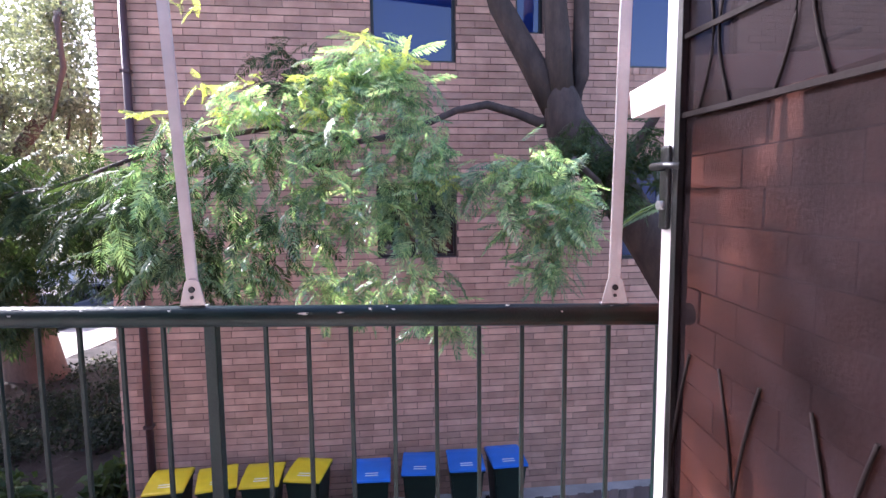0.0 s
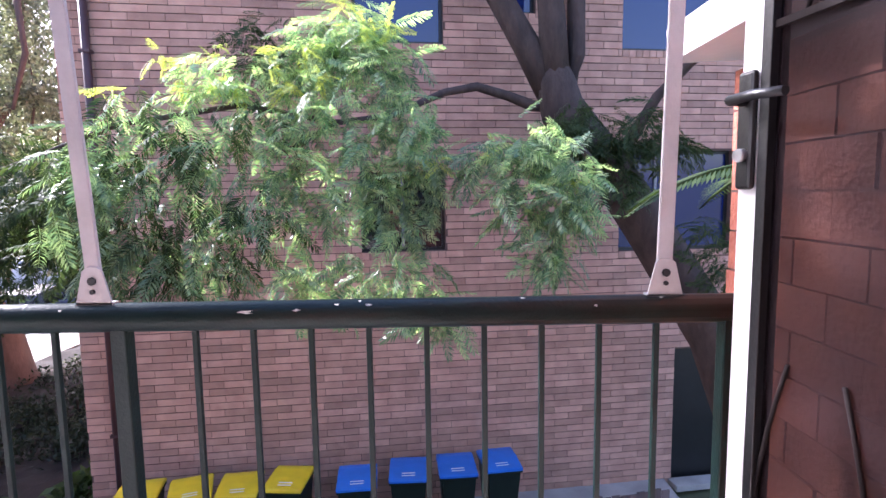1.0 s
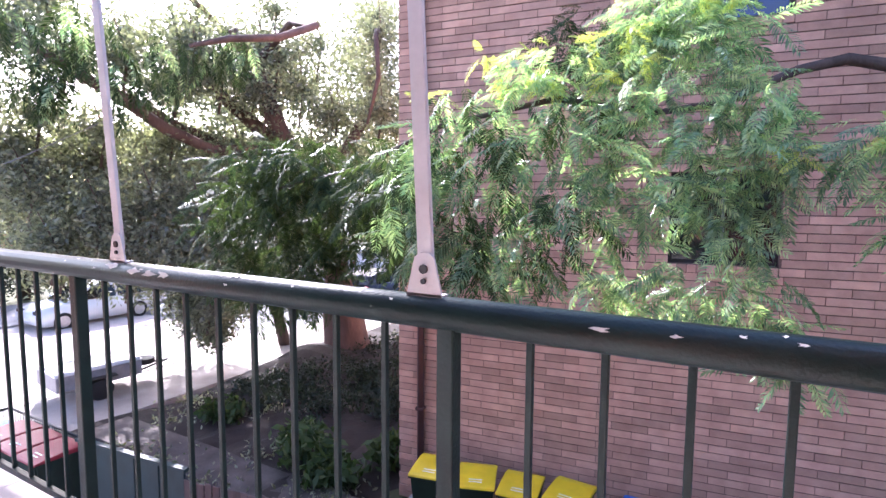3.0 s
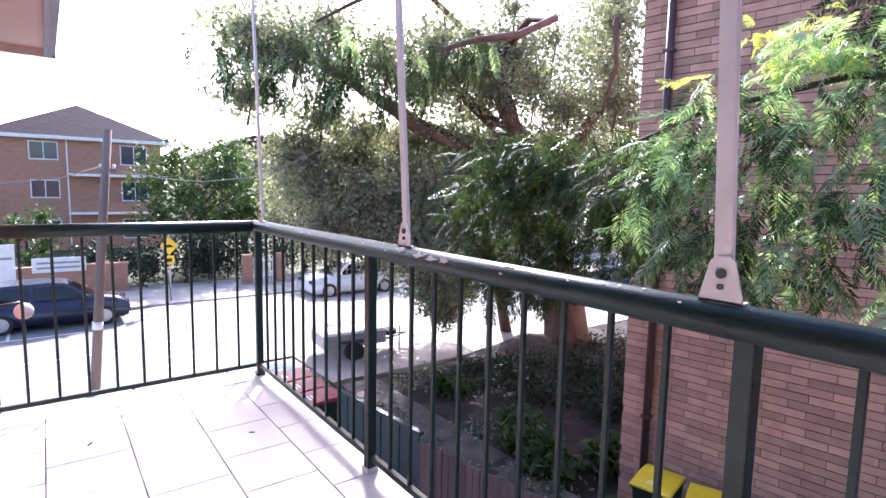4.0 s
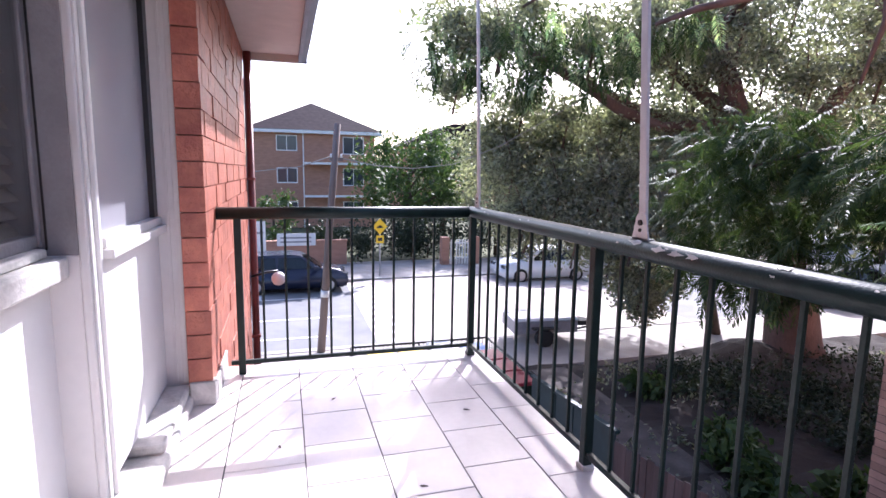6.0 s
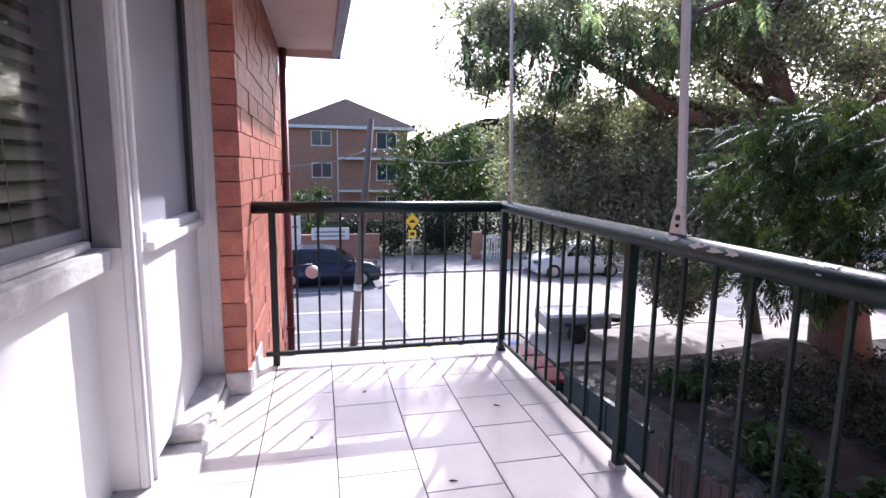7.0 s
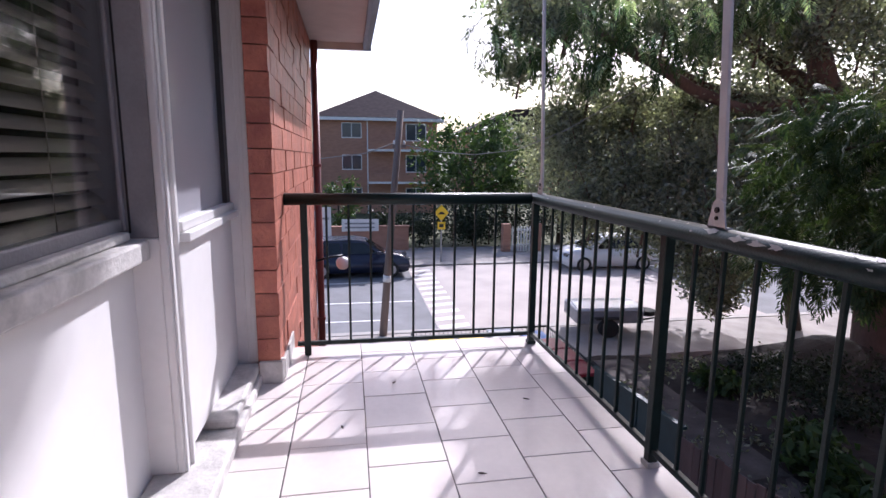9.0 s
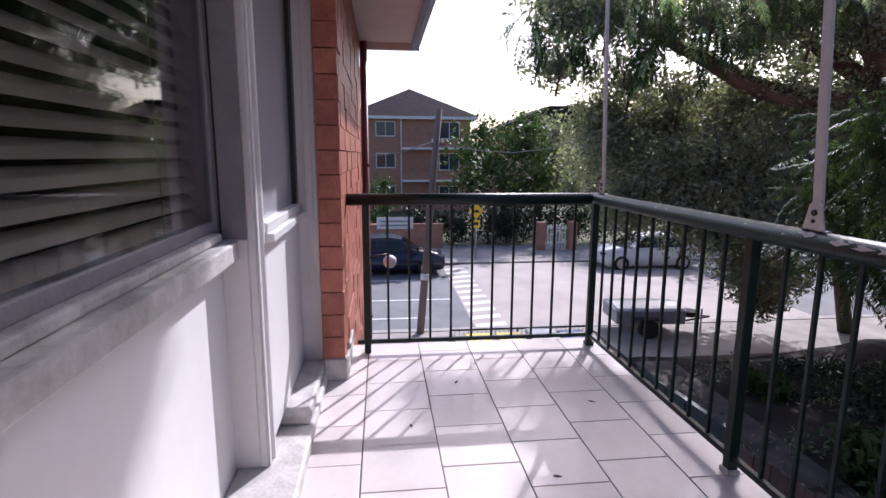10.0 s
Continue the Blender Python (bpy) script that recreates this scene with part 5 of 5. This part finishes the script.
for z in (0.3, 1.05):
    part("rail", boxed(0.02, 0.05, -0.52, 0.52, z, z + 0.07), M_WHITE, gate)
for y in (8.5, 10.1):
    tagged(part("gate_pier", boxed(-26.15, -25.75, y - 0.2, y + 0.2, GZ, GZ + 1.5, 0.02), M_FARBRICK), "square brick pier beside the picket gate", "pier", "gate piers")

# ---------------------------------------------------------------- street furniture
pole = thing("utility_pole", (-13.9, 1.6, GZ + 0.1), "leaning weathered timber power pole with service wires", "utility pole")
part("shaft", tube(bmesh.new(), [(0, 0, -0.2), (0, 0.28, 3.3), (0, 0.5, 5.75)], [0.105, 0.09, 0.08], 12), M_POLEWOOD, pole)
part("band", tube(bmesh.new(), [(0, 0.125, 1.45), (0, 0.14, 1.62)], 0.105, 12), M_LINE, pole, "white painted band")
part("crossarm", boxed(-0.05, 0.05, 0.30, 0.62, 4.85, 4.93), M_POLEWOOD, pole)
for y in (0.34, 0.58):
    part("insulator", tube(bmesh.new(), [(0, y, 4.93), (0, y, 5.03)], [0.035, 0.025], 8), M_WHITE, pole)
wire = tagged(part("service_wire", tube(bmesh.new(), [(-13.9, 2.2, 1.52), (-13.75, 3.0, 1.36), (-13.6, 3.9, 1.30), (-13.3, 4.9, 1.42), (-12.9, 6.0, 1.9), (-12.3, 7.6, 2.9), (-11.9, 9.0, 3.8)], 0.014, 6), M_WIRE), "pale twisted overhead service wire", "cable", "overhead wires")
tagged(part("service_wire", tube(bmesh.new(), [(-13.9, 1.9, 1.55), (-13.9, 1.2, 1.30), (-13.9, 0.0, 1.15), (-13.9, -3.0, 1.2), (-13.9, -8.0, 1.9)], 0.014, 6), M_WIRE), "pale twisted overhead service wire", "cable", "overhead wires")

sign = thing("road_sign", (-23.6, 4.8, GZ + 0.1), "yellow road hump warning sign on a steel post", "road sign")
part("post", tube(bmesh.new(), [(0, 0, 0), (0, 0, 2.75)], 0.03, 10), M_STEEL, sign)
part("plate", prism(bmesh.new(), [(0, 1.86), (0.32, 2.22), (0, 2.58), (-0.32, 2.22)], "x", 0.03, 0.045), M_SIGNYELLOW, sign, "yellow diamond plate")
part("hump_symbol", prism(bmesh.new(), [(-0.15, 2.15), (0.15, 2.15), (0.12, 2.2), (0.05, 2.27), (-0.05, 2.27), (-0.12, 2.2)], "x", 0.045, 0.05), M_BLACK, sign)
part("speed_plate", boxed(0.03, 0.045, -0.17, 0.17, 1.48, 1.82, 0.003), M_SIGNYELLOW, sign, "yellow speed plate")
part("print_bar", boxed(0.045, 0.05, -0.1, 0.1, 1.58, 1.72), M_BLACK, sign)


def car(name, at, turn, paint, label, length=4.3, height=1.5):
    c = thing(name, at, label, "car", turn=turn)
    h, w, L = height, 0.88, length
    b = bmesh.new()
    prism(b, [(-L / 2, 0.30), (-L / 2 + 0.03, 0.62), (-L / 2 + 0.10, 0.90), (-L * 0.30, 0.98), (L * 0.18, 0.95), (L * 0.40, 0.84), (L / 2 - 0.03, 0.68), (L / 2, 0.32), (L / 2 - 0.15, 0.20), (-L / 2 + 0.15, 0.20)], "y", -w, w)
    bmesh.ops.bevel(b, geom=list(b.edges), offset=0.06, segments=2, affect="EDGES")
    for f in b.faces:
        f.smooth = True
    part("body", b, paint, c)
    b = bmesh.new()
    prof = [(-L / 2 + 0.12, 0.92), (-L * 0.40, h - 0.12), (-L * 0.30, h - 0.02), (L * 0.0, h), (L * 0.09, h - 0.06), (L * 0.27, 0.93)]
    lo = [b.verts.new((x, -(w - 0.06 - 0.26 * (z - 0.92)), z)) for x, z in prof]
    hi = [b.verts.new((x, (w - 0.06 - 0.26 * (z - 0.92)), z)) for x, z in prof]
    n = len(prof)
    for k in range(n):
        b.faces.new((lo[k], lo[(k + 1) % n], hi[(k + 1) % n], hi[k]))
    b.faces.new(lo[::-1]), b.faces.new(hi)
    bmesh.ops.recalc_face_normals(b, faces=b.faces)
    bmesh.ops.bevel(b, geom=list(b.edges), offset=0.035, segments=2, affect="EDGES")
    part("cabin", b, paint, c)
    for sgn in (-1, 1):
        for x0, x1, x2, x3 in ((-L * 0.36, -L * 0.13, -L * 0.14, -L * 0.33), (-L * 0.115, L * 0.20, L * 0.08, -L * 0.115)):
            b = bmesh.new()
            y0, y1 = sgn * (w - 0.055), sgn * (w - 0.06 - 0.26 * (h - 0.12 - 0.92) + 0.006)
            b.faces.new([b.verts.new(p) for p in ((x0, y0, 0.97), (x1, y0, 0.97), (x2, y1, h - 0.11), (x3, y1, h - 0.11))])
            bmesh.ops.solidify(b, geom=list(b.faces), thickness=0.008)
            part("side_window", b, G_DARK, c)
    for pts in (((L * 0.265, 0.97), (L * 0.10, h - 0.08)), ((-L / 2 + 0.135, 0.97), (-L * 0.405, h - 0.14))):
        (xa, za), (xb, zb) = pts
        b = bmesh.new()
        o = 0.015 if xa > 0 else -0.015
        b.faces.new([b.verts.new(p) for p in ((xa + o, -0.72, za), (xa + o, 0.72, za), (xb + o, 0.62, zb), (xb + o, -0.62, zb))])
        bmesh.ops.solidify(b, geom=list(b.faces), thickness=0.008)
        part("windscreen", b, G_DARK, c)
    for x in (-L * 0.31, L * 0.32):
        for sgn in (-1, 1):
            b = bmesh.new()
            bmesh.ops.create_cone(b, cap_ends=True, segments=24, radius1=0.32, radius2=0.32, depth=0.21, matrix=pose(x, sgn * 0.80, 0.32, 90, 0, 0))
            wh = part("wheel", b, M_TYRE, c)
            b = bmesh.new()
            bmesh.ops.create_cone(b, cap_ends=True, segments=14, radius1=0.21, radius2=0.17, depth=0.23, matrix=pose(x, sgn * 0.80, 0.32, 90 * sgn, 0, 0))
            part("rim", b, M_ALLOY, wh)
    for sgn in (-1, 1):
        part("headlight", boxed(L / 2 - 0.16, L / 2 - 0.01, sgn * 0.60 - 0.16, sgn * 0.60 + 0.16, 0.64, 0.76, 0.02), G_FAR, c)
        part("tail_light", boxed(-L / 2 + 0.0, -L / 2 + 0.10, sgn * 0.68 - 0.10, sgn * 0.68 + 0.10, 0.72, 0.92, 0.02), M_REDLID, c)
        part("mirror", boxed(L * 0.19, L * 0.23, sgn * 0.92 - 0.08, sgn * 0.92 + 0.08, 0.95, 1.07, 0.02), paint, c)
    part("plate", boxed(L / 2 - 0.005, L / 2 + 0.012, -0.22, 0.22, 0.38, 0.48), M_LINE, c)
    return c


car("car", (-22.05, 1.0, GZ), 90, M_NAVYCAR, "parked dark navy hatchback at the far kerb")
car("car", (-22.05, 11.9, GZ), -90, M_WHITECAR, "parked white hatchback at the far kerb under the trees")
car("car", (-21.9, 29.0, GZ), 90, M_WHITECAR, "white car parked far along the street", 4.6, 1.65)
car("car", (-15.2, 21.5, GZ), 90, M_NAVYCAR, "dark car parked on the near side of the street", 4.4, 1.45)
car("car", (-15.3, 27.5, GZ), 90, M_WHITECAR, "white car parked on the near side of the street", 4.4, 1.5)

trailer = thing("box_trailer", (-13.6, 7.6, GZ + 0.11), "small box trailer under a white cover on the footpath", "trailer", turn=84)
part("tub", boxed(-1.0, 1.0, -0.65, 0.65, 0.42, 0.85, 0.02), M_GREYFRAME, trailer)
b = bmesh.new()
prism(b, [(-0.68, 0.83), (0.68, 0.83), (0.62, 0.93), (0.0, 1.02), (-0.62, 0.93)], "x", -1.03, 1.03)
bmesh.ops.bevel(b, geom=list(b.edges), offset=0.05, segments=2, affect="EDGES")
part("cover", b, M_WHITECAR, trailer, "white fitted cover")
for sgn in (-1, 1):
    b = bmesh.new()
    bmesh.ops.create_cone(b, cap_ends=True, segments=20, radius1=0.3, radius2=0.3, depth=0.18, matrix=pose(-0.1, sgn * 0.78, 0.3, 90, 0, 0))
    part("wheel", b, M_TYRE, trailer)
    part("mudguard", boxed(-0.5, 0.3, sgn * 0.78 - 0.11, sgn * 0.78 + 0.11, 0.62, 0.66, 0.01), M_BLACK, trailer)
part("drawbar", tube(bmesh.new(), [(1.0, -0.4, 0.44), (2.0, 0, 0.46), (1.0, 0.4, 0.44)], 0.035, 8), M_BLACK, trailer)
part("jockey_wheel", tube(bmesh.new(), [(1.8, 0.05, 0.0), (1.8, 0.05, 0.75)], 0.03, 8), M_STEEL, trailer)
b = bmesh.new()
bmesh.ops.create_cone(b, cap_ends=True, segments=20, radius1=0.28, radius2=0.28, depth=0.16, matrix=pose(1.35, 0, 0.6, 0, 0, 0))
part("spare_wheel", b, M_TYRE, trailer)
trailer.scale = (0.9, 0.9, 0.78)

# ---------------------------------------------------------------- bin cage under the balcony's end
cage = thing("bin_cage", (-10.2, 3.4, GZ + 0.02), "low dark steel mesh enclosure for bins", "bin enclosure")
def bar(p, q, r=0.022):
    part("bar", tube(bmesh.new(), [p, q], r, 6), M_BLACK, cage)
for z in (0.15, 0.95):
    bar((-1.3, -1.3, z), (-1.3, 1.8, z)), bar((-1.3, 1.8, z), (1.9, 1.8, z)), bar((-1.3, -1.3, z), (-0.2, -1.3, z))
for x, y in ((-1.3, -1.3), (-1.3, 0.2), (-1.3, 1.8), (0.3, 1.8), (1.9, 1.8), (-0.2, -1.3)):
    bar((x, y, 0), (x, y, 0.95), 0.026)
for k in range(30):
    bar((-1.3, -1.2 + k * 0.1, 0.15), (-1.3, -1.2 + k * 0.1, 0.95), 0.006)
    bar((-1.2 + k * 0.1, 1.8, 0.15), (-1.2 + k * 0.1, 1.8, 0.95), 0.006)
for k in range(10):
    bar((-1.25 + k * 0.1, -1.3, 0.15), (-1.25 + k * 0.1, -1.3, 0.95), 0.006)
wb = wheelie_bin("wheelie_bin", M_WHITECAR, "wheelie bin with a pale grey lid", "bins in the cage")
wb.matrix_world = pose(-10.95, 4.0, GZ + 0.02, 0, 0, 90)
for x, y, a, src in ((-10.95, 2.65, 90, yb), (-10.95, 3.3, 90, yb), (-10.95, 4.68, 90, bb)):
    tagged(copy_thing(src, pose(x, y, GZ + 0.02, 0, 0, a)), group="bins in the cage")
rb = wheelie_bin("wheelie_bin", M_REDLID, "wheelie bin with a red lid", "bins in the cage")
rb.matrix_world = pose(-10.2, 4.72, GZ + 0.02)
for x in (-9.56, -8.92):
    copy_thing(rb, pose(x, 4.72, GZ + 0.02))
teal = thing("sheet_fence", (-7.9, 4.6, GZ), "dark teal sheet metal fence panel", "fence", turn=6)
for k in range(9):
    part("sheet", boxed(k * 0.22, k * 0.22 + 0.21, -0.012 + 0.012 * (k % 2), 0.012 + 0.012 * (k % 2), 0, 1.45), M_TEAL, teal)
part("cap", boxed(-0.03, 2.0, -0.03, 0.045, 1.45, 1.49), M_TEAL, teal)

# a few dry leaves on the tiles
for x, y, a in ((-2.75, 0.78, 20), (-2.3, 1.32, 75), (-3.2, 1.05, 140), (-1.9, 0.95, 10), (-2.9, 1.7, 60), (-1.6, 1.5, 110), (-2.1, 0.62, 45)):
    leaf = tagged(part("dry_leaf", prism(bmesh.new(), [(-0.016, 0), (-0.004, 0.006), (0.014, 0.001), (0.018, -0.001), (-0.004, -0.006)], "z", 0.0, 0.002), M_BARK), "small dry brown leaf lying on the tiles", "leaf", "dry leaves on the floor")
    leaf.matrix_world = pose(x, y, 0.0015, 0, 0, a)
